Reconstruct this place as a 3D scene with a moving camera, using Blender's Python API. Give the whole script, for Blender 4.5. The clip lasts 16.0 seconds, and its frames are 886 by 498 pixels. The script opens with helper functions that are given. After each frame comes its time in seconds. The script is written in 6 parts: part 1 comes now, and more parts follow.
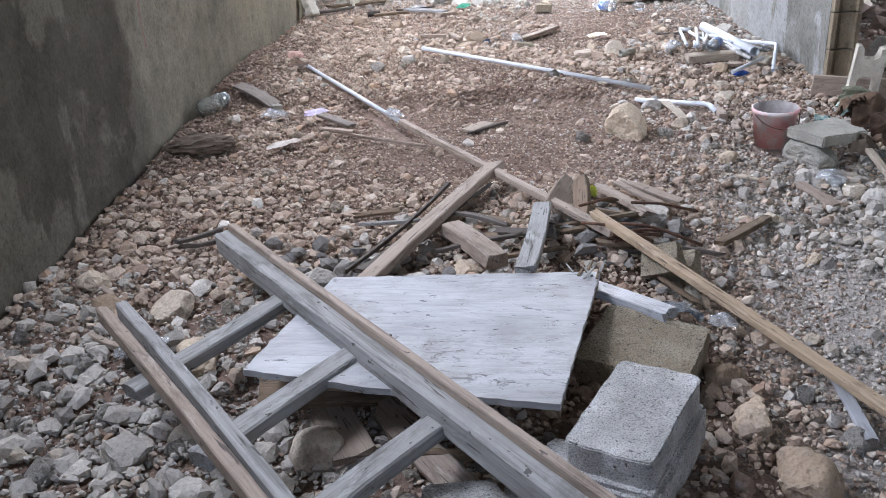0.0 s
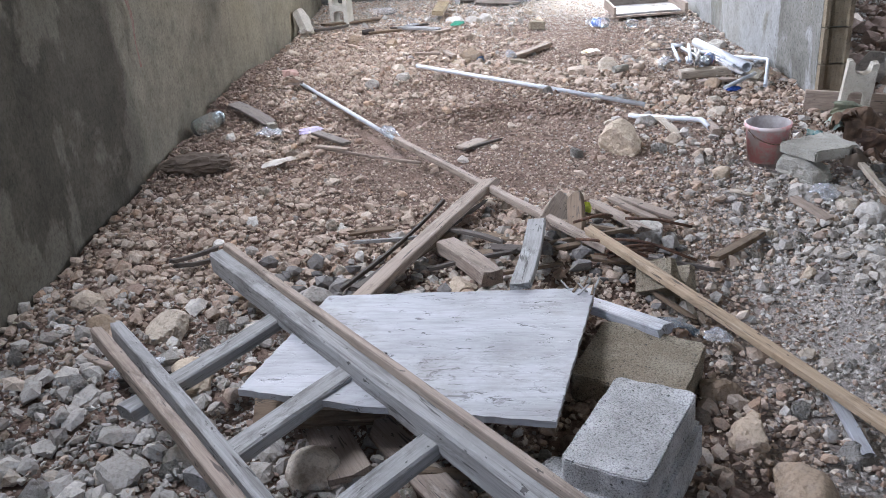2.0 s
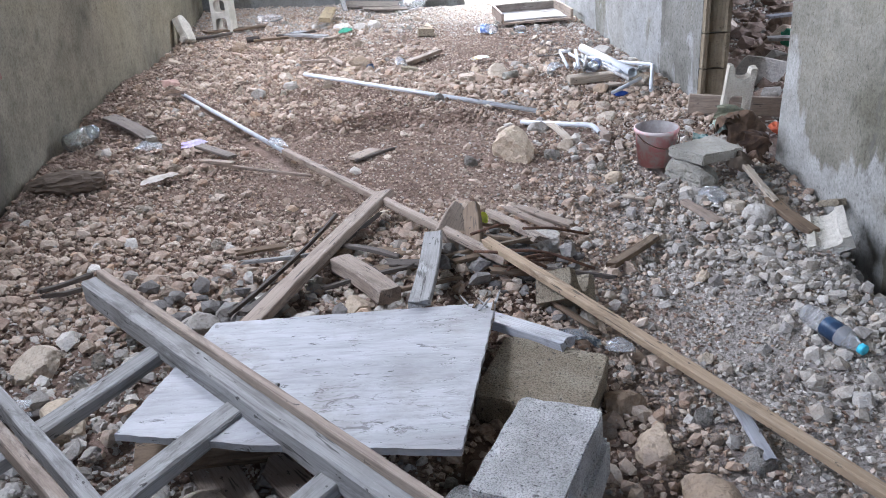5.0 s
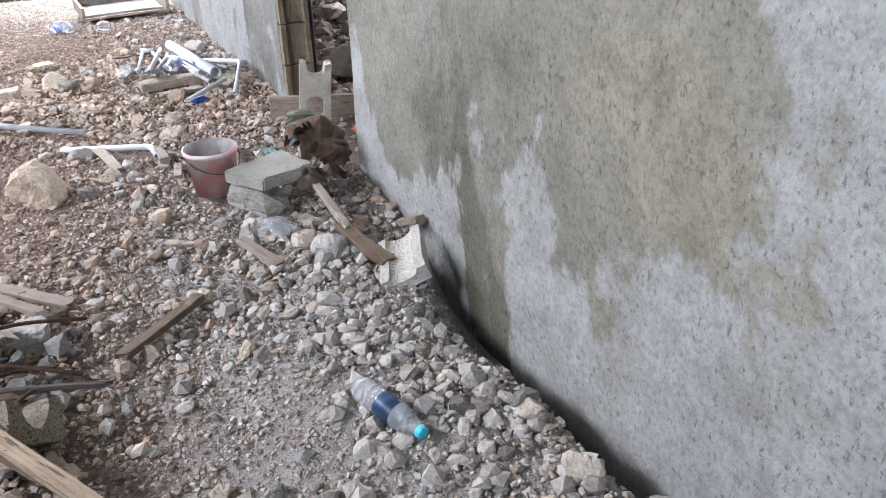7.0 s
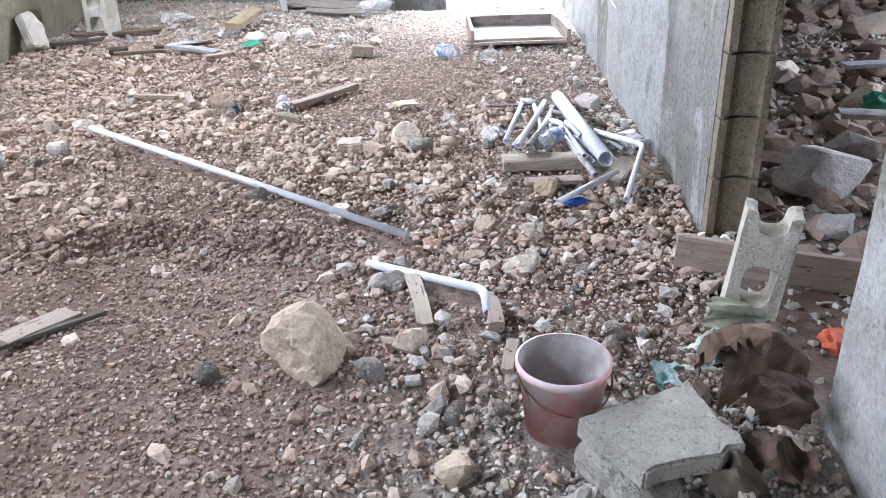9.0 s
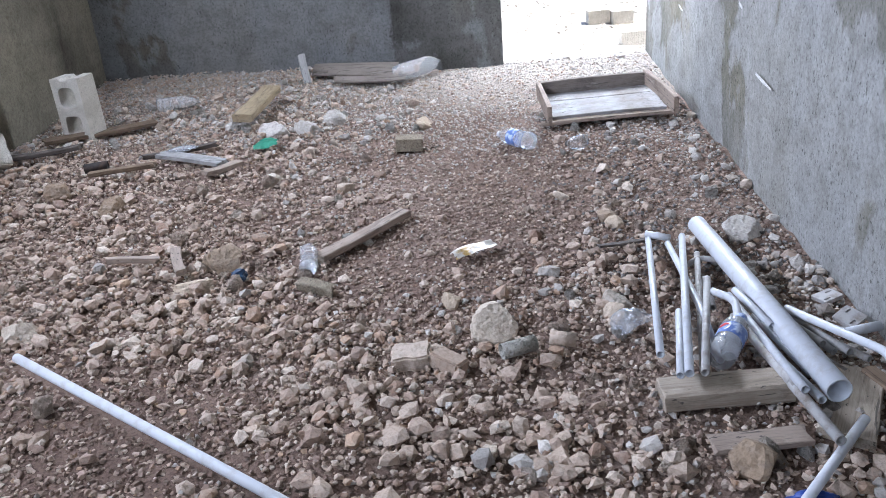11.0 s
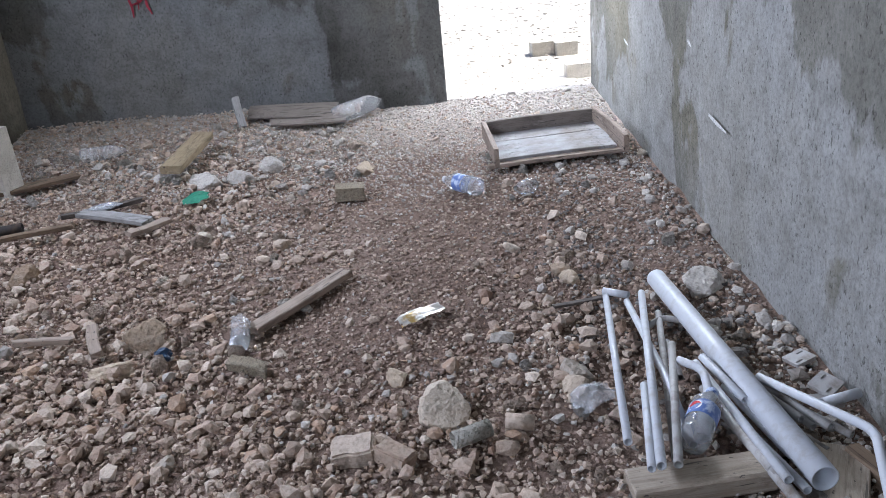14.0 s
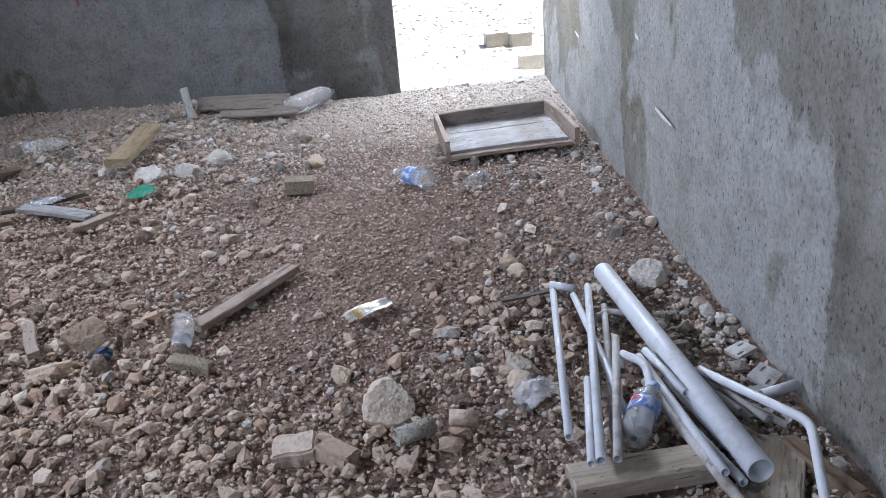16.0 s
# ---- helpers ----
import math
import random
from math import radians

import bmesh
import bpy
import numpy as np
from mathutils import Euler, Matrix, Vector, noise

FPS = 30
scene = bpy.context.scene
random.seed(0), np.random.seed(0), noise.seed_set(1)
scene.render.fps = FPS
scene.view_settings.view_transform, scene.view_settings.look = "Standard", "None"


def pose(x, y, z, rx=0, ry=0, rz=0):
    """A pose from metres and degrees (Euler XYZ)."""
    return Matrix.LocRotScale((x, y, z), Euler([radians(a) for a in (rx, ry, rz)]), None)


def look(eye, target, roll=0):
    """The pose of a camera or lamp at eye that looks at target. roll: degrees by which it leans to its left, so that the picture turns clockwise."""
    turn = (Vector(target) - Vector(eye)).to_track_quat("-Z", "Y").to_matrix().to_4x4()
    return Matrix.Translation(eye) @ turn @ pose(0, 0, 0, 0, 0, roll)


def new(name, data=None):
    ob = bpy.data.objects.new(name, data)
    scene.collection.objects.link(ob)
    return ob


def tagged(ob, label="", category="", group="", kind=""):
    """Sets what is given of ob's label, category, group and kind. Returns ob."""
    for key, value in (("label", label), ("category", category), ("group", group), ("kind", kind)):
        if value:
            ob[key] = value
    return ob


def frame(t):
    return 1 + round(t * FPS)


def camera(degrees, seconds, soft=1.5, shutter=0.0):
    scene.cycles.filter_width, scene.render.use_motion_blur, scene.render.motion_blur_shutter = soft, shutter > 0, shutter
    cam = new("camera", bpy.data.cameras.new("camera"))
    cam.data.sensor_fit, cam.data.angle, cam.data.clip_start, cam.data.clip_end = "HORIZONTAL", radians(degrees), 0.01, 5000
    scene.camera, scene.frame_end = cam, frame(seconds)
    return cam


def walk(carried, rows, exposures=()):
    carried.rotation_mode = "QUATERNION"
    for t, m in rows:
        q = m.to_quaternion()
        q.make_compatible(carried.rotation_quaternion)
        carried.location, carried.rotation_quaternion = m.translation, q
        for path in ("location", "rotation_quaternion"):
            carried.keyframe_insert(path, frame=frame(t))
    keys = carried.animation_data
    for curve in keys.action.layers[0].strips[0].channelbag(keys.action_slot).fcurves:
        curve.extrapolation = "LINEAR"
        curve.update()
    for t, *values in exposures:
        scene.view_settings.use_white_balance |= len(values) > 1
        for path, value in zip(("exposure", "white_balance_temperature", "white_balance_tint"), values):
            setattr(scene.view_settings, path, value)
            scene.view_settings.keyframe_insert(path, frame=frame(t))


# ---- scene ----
cam = camera(55.8, 16.0, soft=0.5)
PATH = [
    (0, (0.919, -0.644, 1.177), (0.742, 1.17, 0.354), -3.5),
    (0.5, (0.919, -0.645, 1.175), (0.74, 1.172, 0.359), -3.7),
    (1, (0.922, -0.649, 1.179), (0.75, 1.174, 0.374), -3.7),
    (1.5, (0.925, -0.649, 1.179), (0.754, 1.177, 0.379), -3.8),
    (2, (0.923, -0.644, 1.182), (0.756, 1.186, 0.393), -3.8),
    (2.5, (0.926, -0.645, 1.186), (0.764, 1.189, 0.405), -3.9),
    (3, (0.926, -0.64, 1.187), (0.771, 1.196, 0.409), -4.2),
    (3.2, (0.93, -0.639, 1.189), (0.773, 1.198, 0.415), -4.3),
    (5.3, (0.926, -0.487, 1.17), (1.142, 1.336, 0.375), -2.0),
    (5.5, (0.929, -0.429, 1.179), (1.337, 1.359, 0.38), -2.5),
    (6, (1.062, -0.295, 1.146), (1.774, 1.379, 0.315), -3.4),
    (6.5, (1.42, -0.191, 1.091), (2.182, 1.456, 0.25), -0.7),
    (7, (1.607, 0.026, 1.089), (2.349, 1.675, 0.234), -2.3),
    (7.5, (1.726, 0.374, 1.119), (2.347, 2.073, 0.265), -1.3),
    (8, (1.84, 0.722, 1.08), (2.092, 2.522, 0.245), -1.7),
    (8.5, (1.868, 1.098, 1.058), (1.899, 2.921, 0.235), -1.5),
    (9, (1.844, 1.514, 1.073), (1.783, 3.336, 0.25), -0.6),
    (9.5, (1.815, 1.966, 1.085), (1.601, 3.777, 0.265), -0.8),
    (10, (1.737, 2.319, 1.127), (1.466, 4.12, 0.3), -1.8),
    (10.2, (1.696, 2.472, 1.144), (1.444, 4.273, 0.313), -2.2),
    (12.3, (1.613, 3.07, 1.262), (1.542, 4.916, 0.496), -7.2),
    (12.5, (1.619, 3.077, 1.26), (1.549, 4.922, 0.49), -6.7),
    (13, (1.636, 3.086, 1.227), (1.582, 4.925, 0.442), -5.5),
    (13.5, (1.655, 3.111, 1.248), (1.608, 4.948, 0.46), -5.2),
    (14, (1.657, 3.133, 1.243), (1.616, 4.979, 0.475), -5.6),
    (14.5, (1.627, 3.143, 1.24), (1.582, 4.986, 0.463), -4.8),
    (15, (1.657, 3.114, 1.239), (1.608, 4.96, 0.47), -5.0),
    (15.5, (1.669, 3.13, 1.233), (1.635, 4.974, 0.46), -4.8),
    (16, (1.706, 3.152, 1.246), (1.753, 4.986, 0.448), -4.9),
]
walk(cam, [(t, look(eye, target, roll)) for t, eye, target, roll in PATH], [(0.0, 2.42, 6200, 10), (3.2, 2.42, 6200, 10), (5.5, 2.45, 6050, 10), (7.0, 2.66, 6350, 10), (9.0, 2.6, 6050, 10), (10.2, 2.22, 5750, 10), (12.3, 1.42, 5950, 10), (16.0, 1.42, 5900, 10)])

# ---- world, sun, large lights ----
world = bpy.data.worlds.new("sky")
scene.world = world
world.use_nodes = True
wn = world.node_tree
sky = wn.nodes.new("ShaderNodeTexSky")
sky.sky_type, sky.sun_disc = "NISHITA", False
sky.sun_elevation, sky.sun_rotation = radians(58), radians(75)
wn.links.new(sky.outputs[0], wn.nodes["Background"].inputs[0])
wn.nodes["Background"].inputs[1].default_value = 0.15

sun = new("sun", bpy.data.lights.new("sun", "SUN"))
sun.data.energy, sun.data.angle, sun.data.color = 5.0, radians(0.6), (1, 0.95, 0.87)
sun.matrix_world = look((4, 10, 14), (2.2, 9.5, 10.5))


def window_light(name, eye, target, sx, sy, watts, color):
    lamp = new(name, bpy.data.lights.new(name, "AREA"))
    lamp.data.shape, lamp.data.size, lamp.data.size_y = "RECTANGLE", sx, sy
    lamp.data.energy, lamp.data.color = watts, color
    lamp.matrix_world = look(eye, target)


DAY = (0.83, 0.87, 1.0)
window_light("window_light", (-0.575, 1.05, 2.08), (2.0, 1.3, 1.6), 1.2, 0.55, 17.5, DAY)
window_light("window_light", (-0.72, 3.75, 2.08), (2.0, 3.9, 1.5), 1.2, 0.55, 21, (0.87, 0.89, 1.0))
window_light("window_light", (-0.85, 6.05, 2.08), (2.0, 6.3, 1.55), 1.1, 0.55, 33, DAY)
window_light("doorway_light", (2.12, 8.42, 1.5), (1.9, 6.4, 0.0), 0.9, 1.1, 27, (0.95, 0.96, 1.0))
# Weak fill added from behind the camera; no window is known there.
window_light("window_light", (1.9, -2.35, 1.7), (1.5, 1.0, 0.9), 1.1, 1.6, 1.6, DAY)
window_light("window_light", (6.1, 5.0, 1.7), (3.6, 5.0, 0.2), 1.8, 1.2, 24, DAY)

# ---- materials ----


def srgb(r, g, b):
    return tuple(((c / 255 + 0.055) / 1.055) ** 2.4 if c > 10 else c / 3294 for c in (r, g, b)) + (1,)


class Nodes:
    def __init__(self, name):
        self.mat = bpy.data.materials.new(name)
        self.mat.use_nodes = True
        self.tree = self.mat.node_tree
        self.out = self.tree.nodes["Principled BSDF"]
        self.coord = self.tree.nodes.new("ShaderNodeTexCoord").outputs["Object"]

    def link(self, a, b):
        self.tree.links.new(a, b)

    def noise(self, scale, detail=5, rough=0.6, stretch=(1, 1, 1), distortion=0.0):
        m = self.tree.nodes.new("ShaderNodeMapping")
        m.inputs["Scale"].default_value = stretch
        self.link(self.coord, m.inputs["Vector"])
        n = self.tree.nodes.new("ShaderNodeTexNoise")
        n.inputs["Scale"].default_value, n.inputs["Detail"].default_value = scale, detail
        n.inputs["Roughness"].default_value, n.inputs["Distortion"].default_value = rough, distortion
        self.link(m.outputs[0], n.inputs["Vector"])
        return n.outputs["Fac"]

    def ramp(self, fac, stops):
        r = self.tree.nodes.new("ShaderNodeValToRGB")
        e = r.color_ramp.elements
        while len(e) < len(stops):
            e.new(0.5)
        for el, (p, c) in zip(e, stops):
            el.position = p
            el.color = c if len(c) == 4 else (*c, 1)
        self.link(fac, r.inputs[0])
        return r.outputs[0]

    def mix(self, fac, a, b, mode="MIX"):
        m = self.tree.nodes.new("ShaderNodeMix")
        m.data_type, m.blend_type = "RGBA", mode
        for sock, v in ((m.inputs[0], fac), (m.inputs[6], a), (m.inputs[7], b)):
            if isinstance(v, (int, float)):
                sock.default_value = v
            elif isinstance(v, tuple):
                sock.default_value = v if len(v) == 4 else (*v, 1)
            else:
                self.link(v, sock)
        return m.outputs[2]

    def band(self, fac, lo, hi):
        return self.ramp(fac, [(lo, (0, 0, 0, 1)), (hi, (1, 1, 1, 1))])

    def math(self, op, a, b=0.0):
        m = self.tree.nodes.new("ShaderNodeMath")
        m.operation = op
        for sock, v in ((m.inputs[0], a), (m.inputs[1], b)):
            if isinstance(v, (int, float)):
                sock.default_value = v
            else:
                self.link(v, sock)
        return m.outputs[0]

    def bump(self, height, strength, distance, below=None):
        b = self.tree.nodes.new("ShaderNodeBump")
        b.inputs["Strength"].default_value, b.inputs["Distance"].default_value = strength, distance
        self.link(height, b.inputs["Height"])
        if below is not None:
            self.link(below, b.inputs["Normal"])
        return b.outputs[0]

    def xyz(self):
        s = self.tree.nodes.new("ShaderNodeSeparateXYZ")
        self.link(self.coord, s.inputs[0])
        return s.outputs

    def done(self, color, rough=0.9, normal=None, metal=0.0, spec=0.35):
        if isinstance(color, tuple):
            self.out.inputs["Base Color"].default_value = color if len(color) == 4 else (*color, 1)
        else:
            self.link(color, self.out.inputs["Base Color"])
        if isinstance(rough, (int, float)):
            self.out.inputs["Roughness"].default_value = rough
        else:
            self.link(rough, self.out.inputs["Roughness"])
        self.out.inputs["Metallic"].default_value = metal
        self.out.inputs["Specular IOR Level"].default_value = spec
        if normal is not None:
            self.link(normal, self.out.inputs["Normal"])
        return self.mat


def stone_material(name, stops, island, fine=140, dust=(0.46, 0.39, 0.32), k=1.0):
    n = Nodes(name)
    src = n.tree.nodes.new("ShaderNodeNewGeometry" if island else "ShaderNodeObjectInfo")
    rnd = src.outputs["Random Per Island" if island else "Random"]
    col = n.ramp(rnd, stops)
    blot = n.noise(26 * k, 5, 0.62)
    col = n.mix(n.math("MULTIPLY", n.band(blot, 0.46, 0.64), 0.55), col, dust)
    stain = n.noise(19 * k, 5, 0.66, distortion=0.4)
    col = n.mix(n.math("MULTIPLY", n.band(stain, 0.54, 0.68), 0.45), col, n.mix(0.7, col, (0.24, 0.17, 0.13), "MULTIPLY"))
    speck = n.noise(fine * k, 4, 0.65)
    col = n.mix(0.42, col, n.ramp(speck, [(0.34, (0.42, 0.40, 0.38, 1)), (0.5, (0.96, 0.96, 0.96, 1)), (0.66, (1.16, 1.16, 1.16, 1))]), "MULTIPLY")
    d = 1.0 if k == 1 else 1 / k
    b = n.bump(n.noise(fine * 0.6 * k, 5, 0.7), 0.6, 0.004 * d)
    b = n.bump(n.noise(34 * k, 5, 0.62), 0.7, 0.012 * d, b)
    return n.done(col, 0.93, b, spec=0.2)


WARM = [(0.0, srgb(168, 147, 131)), (0.25, srgb(194, 176, 159)), (0.5, srgb(174, 152, 136)), (0.7, srgb(214, 200, 184)), (0.86, srgb(142, 118, 104)), (1.0, srgb(194, 167, 143))]
GREY = [(0.0, srgb(174, 167, 158)), (0.25, srgb(202, 195, 186)), (0.5, srgb(156, 150, 143)), (0.7, srgb(220, 213, 204)), (0.86, srgb(134, 128, 123)), (1.0, srgb(194, 180, 163))]
DARK = [(0.0, srgb(138, 118, 106)), (0.4, srgb(160, 139, 126)), (0.7, srgb(112, 95, 86)), (1.0, srgb(178, 158, 144))]
warm_gravel = stone_material("warm_limestone_gravel", WARM, True)
grey_gravel = stone_material("grey_limestone_gravel", GREY, True, dust=(0.42, 0.40, 0.37))
dark_gravel = stone_material("brown_earthy_gravel", DARK, True, dust=(0.27, 0.22, 0.175))
stone_warm = stone_material("warm_limestone", WARM, False, 90)
stone_grey = stone_material("grey_limestone", GREY, False, 90, (0.42, 0.40, 0.37))

CREAM = [(0.0, srgb(196, 182, 164)), (0.4, srgb(212, 202, 188)), (0.7, srgb(182, 164, 144)), (1.0, srgb(206, 190, 168))]
PALE = [(0.0, srgb(172, 165, 156)), (0.4, srgb(190, 184, 176)), (0.7, srgb(150, 144, 137)), (1.0, srgb(182, 170, 154))]
boulder_cream = stone_material("cream_boulder_limestone", CREAM, False, 110, (0.40, 0.32, 0.25))
TAN = [(0.0, srgb(156, 137, 116)), (0.5, srgb(140, 120, 101)), (1.0, srgb(168, 150, 130))]
boulder_tan = stone_material("tan_brown_limestone", TAN, False, 110, (0.33, 0.27, 0.215))
boulder_pale = stone_material("pale_grey_boulder_limestone", PALE, False, 110, (0.36, 0.34, 0.31))
DARK_GREY = [(0.0, srgb(112, 108, 105)), (0.4, srgb(140, 135, 130)), (0.7, srgb(94, 90, 88)), (1.0, srgb(164, 157, 150))]
# Pale tones that carry daylight glare near the exit; also plain pale rubble.
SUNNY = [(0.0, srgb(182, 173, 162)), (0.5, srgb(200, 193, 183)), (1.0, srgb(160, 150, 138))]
dark_grey_gravel = stone_material("dark_grey_rubble", DARK_GREY, True, dust=(0.30, 0.29, 0.28))
sunny_gravel = stone_material("pale_gravel_with_exit_glow", SUNNY, True, dust=(0.42, 0.39, 0.35))
piece_warm = stone_material("warm_limestone_piece", WARM, False, 140, k=0.09)
piece_grey = stone_material("grey_limestone_piece", PALE, False, 140, (0.42, 0.40, 0.37), 0.09)


def earth():
    n = Nodes("dusty_earth")
    a = n.noise(0.9, 5, 0.6)
    col = n.ramp(a, [(0.34, srgb(112, 93, 83)), (0.5, srgb(144, 123, 111)), (0.66, srgb(170, 151, 139))])
    col = n.mix(n.band(n.noise(7, 6, 0.7), 0.4, 0.7), col, srgb(124, 104, 93))
    # Earth pales toward the exit: daylight glow put into the colour; pale limestone outdoors.
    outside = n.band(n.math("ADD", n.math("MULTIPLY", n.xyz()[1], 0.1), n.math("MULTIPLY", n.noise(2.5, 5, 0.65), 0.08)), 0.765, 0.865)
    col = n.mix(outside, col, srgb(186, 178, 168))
    px, py, pz = n.xyz()
    lime = n.math("MULTIPLY", n.band(n.math("ADD", n.math("MULTIPLY", px, 0.2), n.math("MULTIPLY", n.noise(3, 5, 0.65), 0.12)), 0.33, 0.42), n.ramp(n.math("MULTIPLY", py, 0.1), [(0.24, (1, 1, 1, 1)), (0.33, (0, 0, 0, 1))]))
    col = n.mix(n.math("MULTIPLY", lime, 0.9), col, srgb(184, 177, 171))
    grit = n.noise(110, 5, 0.75)
    col = n.mix(0.7, col, n.ramp(grit, [(0.34, (0.35, 0.32, 0.3, 1)), (0.55, (1, 1, 1, 1)), (0.75, (1.2, 1.18, 1.12, 1))]), "MULTIPLY")
    b = n.bump(grit, 0.9, 0.006)
    b = n.bump(n.noise(38, 6, 0.7), 0.8, 0.012, b)
    return n.done(col, 0.96, b, spec=0.15)


def plaster(name, base, light, dark, ochre, bloom=0.0, low=0.0, damp=0.5, pitted=1.0, shade_start=None, seams=(), streak=0.4):
    """Floated cement render: broad stains, lime blooms with ragged outlines low down, pits dragged by the float, and
    optional painted shade.
    """
    n = Nodes(name)
    x, y, z = n.xyz()
    col = n.ramp(n.noise(0.9, 5, 0.55, distortion=0.3), [(0.34, dark), (0.5, base), (0.66, ochre)])
    stripe = n.noise(2.6, 4, 0.55, (1, 1, 0.10), 0.3)
    col = n.mix(streak, col, n.ramp(stripe, [(0.34, (0.70, 0.70, 0.68, 1)), (0.52, (1, 1, 1, 1)), (0.68, (1.16, 1.16, 1.18, 1))]), "MULTIPLY")
    # Plaster darkens past this x: shade is painted over real staining.
    if shade_start is not None:
        edge = n.math("ADD", x, n.math("MULTIPLY", n.math("SUBTRACT", n.noise(2.2, 5, 0.6, (1, 1, 0.5)), 0.5), 1.1))
        col = n.mix(n.math("MULTIPLY", n.band(n.math("MULTIPLY", edge, 0.1), shade_start * 0.1, shade_start * 0.1 + 0.012), 0.95), col, n.mix(n.band(n.noise(2.4, 6, 0.6), 0.42, 0.62), dark, n.mix(0.2, dark, base)))
    wet = n.noise(1.25, 7, 0.6, (1, 1, 0.5), 0.35)
    col = n.mix(n.math("MULTIPLY", n.band(wet, 0.51, 0.57), damp), col, n.mix(1.0, col, (0.54, 0.54, 0.485), "MULTIPLY"))
    if bloom:
        lobe = n.math("SUBTRACT", n.noise(1.05, 9, 0.60, (1, 1, 0.62), 0.25), n.math("MULTIPLY", z, low))
        col = n.mix(n.math("MULTIPLY", n.band(lobe, 0.448, 0.47), bloom), col, n.mix(n.band(n.noise(5, 5, 0.6), 0.4, 0.66), light, n.mix(0.4, light, base)))
    mid = n.noise(9, 7, 0.68, distortion=0.3)
    col = n.mix(0.8, col, n.ramp(mid, [(0.34, (0.74, 0.74, 0.72, 1)), (0.5, (0.97, 0.97, 0.97, 1)), (0.66, (1.12, 1.12, 1.12, 1))]), "MULTIPLY")
    grain = n.noise(62, 7, 0.78)
    col = n.mix(0.8, col, n.ramp(grain, [(0.36, (0.62, 0.62, 0.60, 1)), (0.52, (0.98, 0.98, 0.98, 1)), (0.66, (1.13, 1.13, 1.13, 1))]), "MULTIPLY")
    where = n.band(n.noise(2.7, 4, 0.6), 0.30, 0.50)
    drag = n.math("MULTIPLY", n.band(n.noise(88, 4, 0.62, (1, 1, 0.6), 0.3), 0.58, 0.66), where)
    col = n.mix(n.math("MULTIPLY", drag, 0.55 * pitted), col, n.mix(1.0, col, (0.30, 0.29, 0.27), "MULTIPLY"))
    pits = n.noise(58, 4, 0.65, (1, 1, 0.6), 0.4)
    rare = n.math("MULTIPLY", n.band(pits, 0.655, 0.69), n.band(n.noise(1.7, 4, 0.6), 0.36, 0.52))
    col = n.mix(n.math("MULTIPLY", rare, 0.45 * pitted), col, (0.10, 0.097, 0.088))
    for at in seams:
        off = n.math("ABSOLUTE", n.math("ADD", n.math("SUBTRACT", x, at), n.math("MULTIPLY", n.math("SUBTRACT", n.noise(5, 5, 0.65), 0.5), 0.09)))
        line = n.math("MULTIPLY", n.ramp(off, [(0.0, (1, 1, 1, 1)), (0.026, (0, 0, 0, 1))]), n.band(n.noise(30, 4, 0.7, (1, 1, 0.6)), 0.46, 0.58))
        col = n.mix(n.math("MULTIPLY", line, 0.8), col, (0.12, 0.115, 0.10))
    b = n.bump(n.math("SUBTRACT", 1.0, drag), 0.4, 0.006)
    b = n.bump(n.ramp(pits, [(0.55, (1, 1, 1, 1)), (0.70, (0, 0, 0, 1))]), 0.25, 0.004, b)
    b = n.bump(n.noise(120, 4, 0.7), 0.4, 0.003, b)
    b = n.bump(n.noise(30, 5, 0.62, (1, 1, 0.7)), 0.45, 0.010, b)
    b = n.bump(n.noise(6, 4, 0.55), 0.35, 0.02, b)
    return n.done(col, 0.94, b, spec=0.2)


plaster_right = plaster("rough_cement_plaster", srgb(134, 130, 119), srgb(172, 171, 168), srgb(108, 104, 92), srgb(144, 138, 121), bloom=0.8, low=0.15, damp=0.85, seams=(4.65, 3.04))
plaster_far = plaster("pale_streaked_cement_plaster", srgb(132, 130, 124), srgb(168, 168, 168), srgb(96, 93, 85), srgb(132, 127, 113), bloom=0.6, low=0.13, damp=0.4, pitted=1.5, streak=0.8)
# The near part carries the dimness of the window wall in its colour.
plaster_left = plaster("stained_shaded_cement_plaster", srgb(142, 136, 123), srgb(160, 154, 140), srgb(74, 70, 63), srgb(152, 144, 126), bloom=0.25, damp=0.25, pitted=0.6, shade_start=5.7, streak=0.25)
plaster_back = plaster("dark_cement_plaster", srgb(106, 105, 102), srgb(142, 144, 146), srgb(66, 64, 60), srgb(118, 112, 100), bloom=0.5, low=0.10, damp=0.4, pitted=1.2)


def concrete(name, base, spread=22, light=(0.62, 0.61, 0.6), salt=0.6, pit=0.75):
    n = Nodes(name)
    col = n.mix(n.band(n.noise(9, 5, 0.6), 0.4, 0.7), base, light)
    g = n.noise(260, 4, 0.68)
    col = n.mix(salt, col, n.ramp(g, [(0.38, (0.2, 0.2, 0.2, 1)), (0.5, (0.95, 0.95, 0.95, 1)), (0.62, (1.15, 1.15, 1.15, 1))]), "MULTIPLY")
    hole = n.noise(120, 2, 0.5)
    col = n.mix(n.math("MULTIPLY", n.band(hole, 0.66, 0.70), pit), col, (0.06, 0.058, 0.055))
    grime = n.noise(14, 6, 0.7)
    col = n.mix(n.math("MULTIPLY", n.band(grime, 0.52, 0.7), 0.4), col, n.mix(1.0, col, (0.45, 0.42, 0.38), "MULTIPLY"))
    b = n.bump(g, 0.8, 0.004)
    b = n.bump(n.ramp(hole, [(0.5, (1, 1, 1, 1)), (0.7, (0, 0, 0, 1))]), 0.7, 0.006, b)
    b = n.bump(n.noise(spread, 5, 0.65), 0.5, 0.01, b)
    return n.done(col, 0.95, b, spec=0.15)


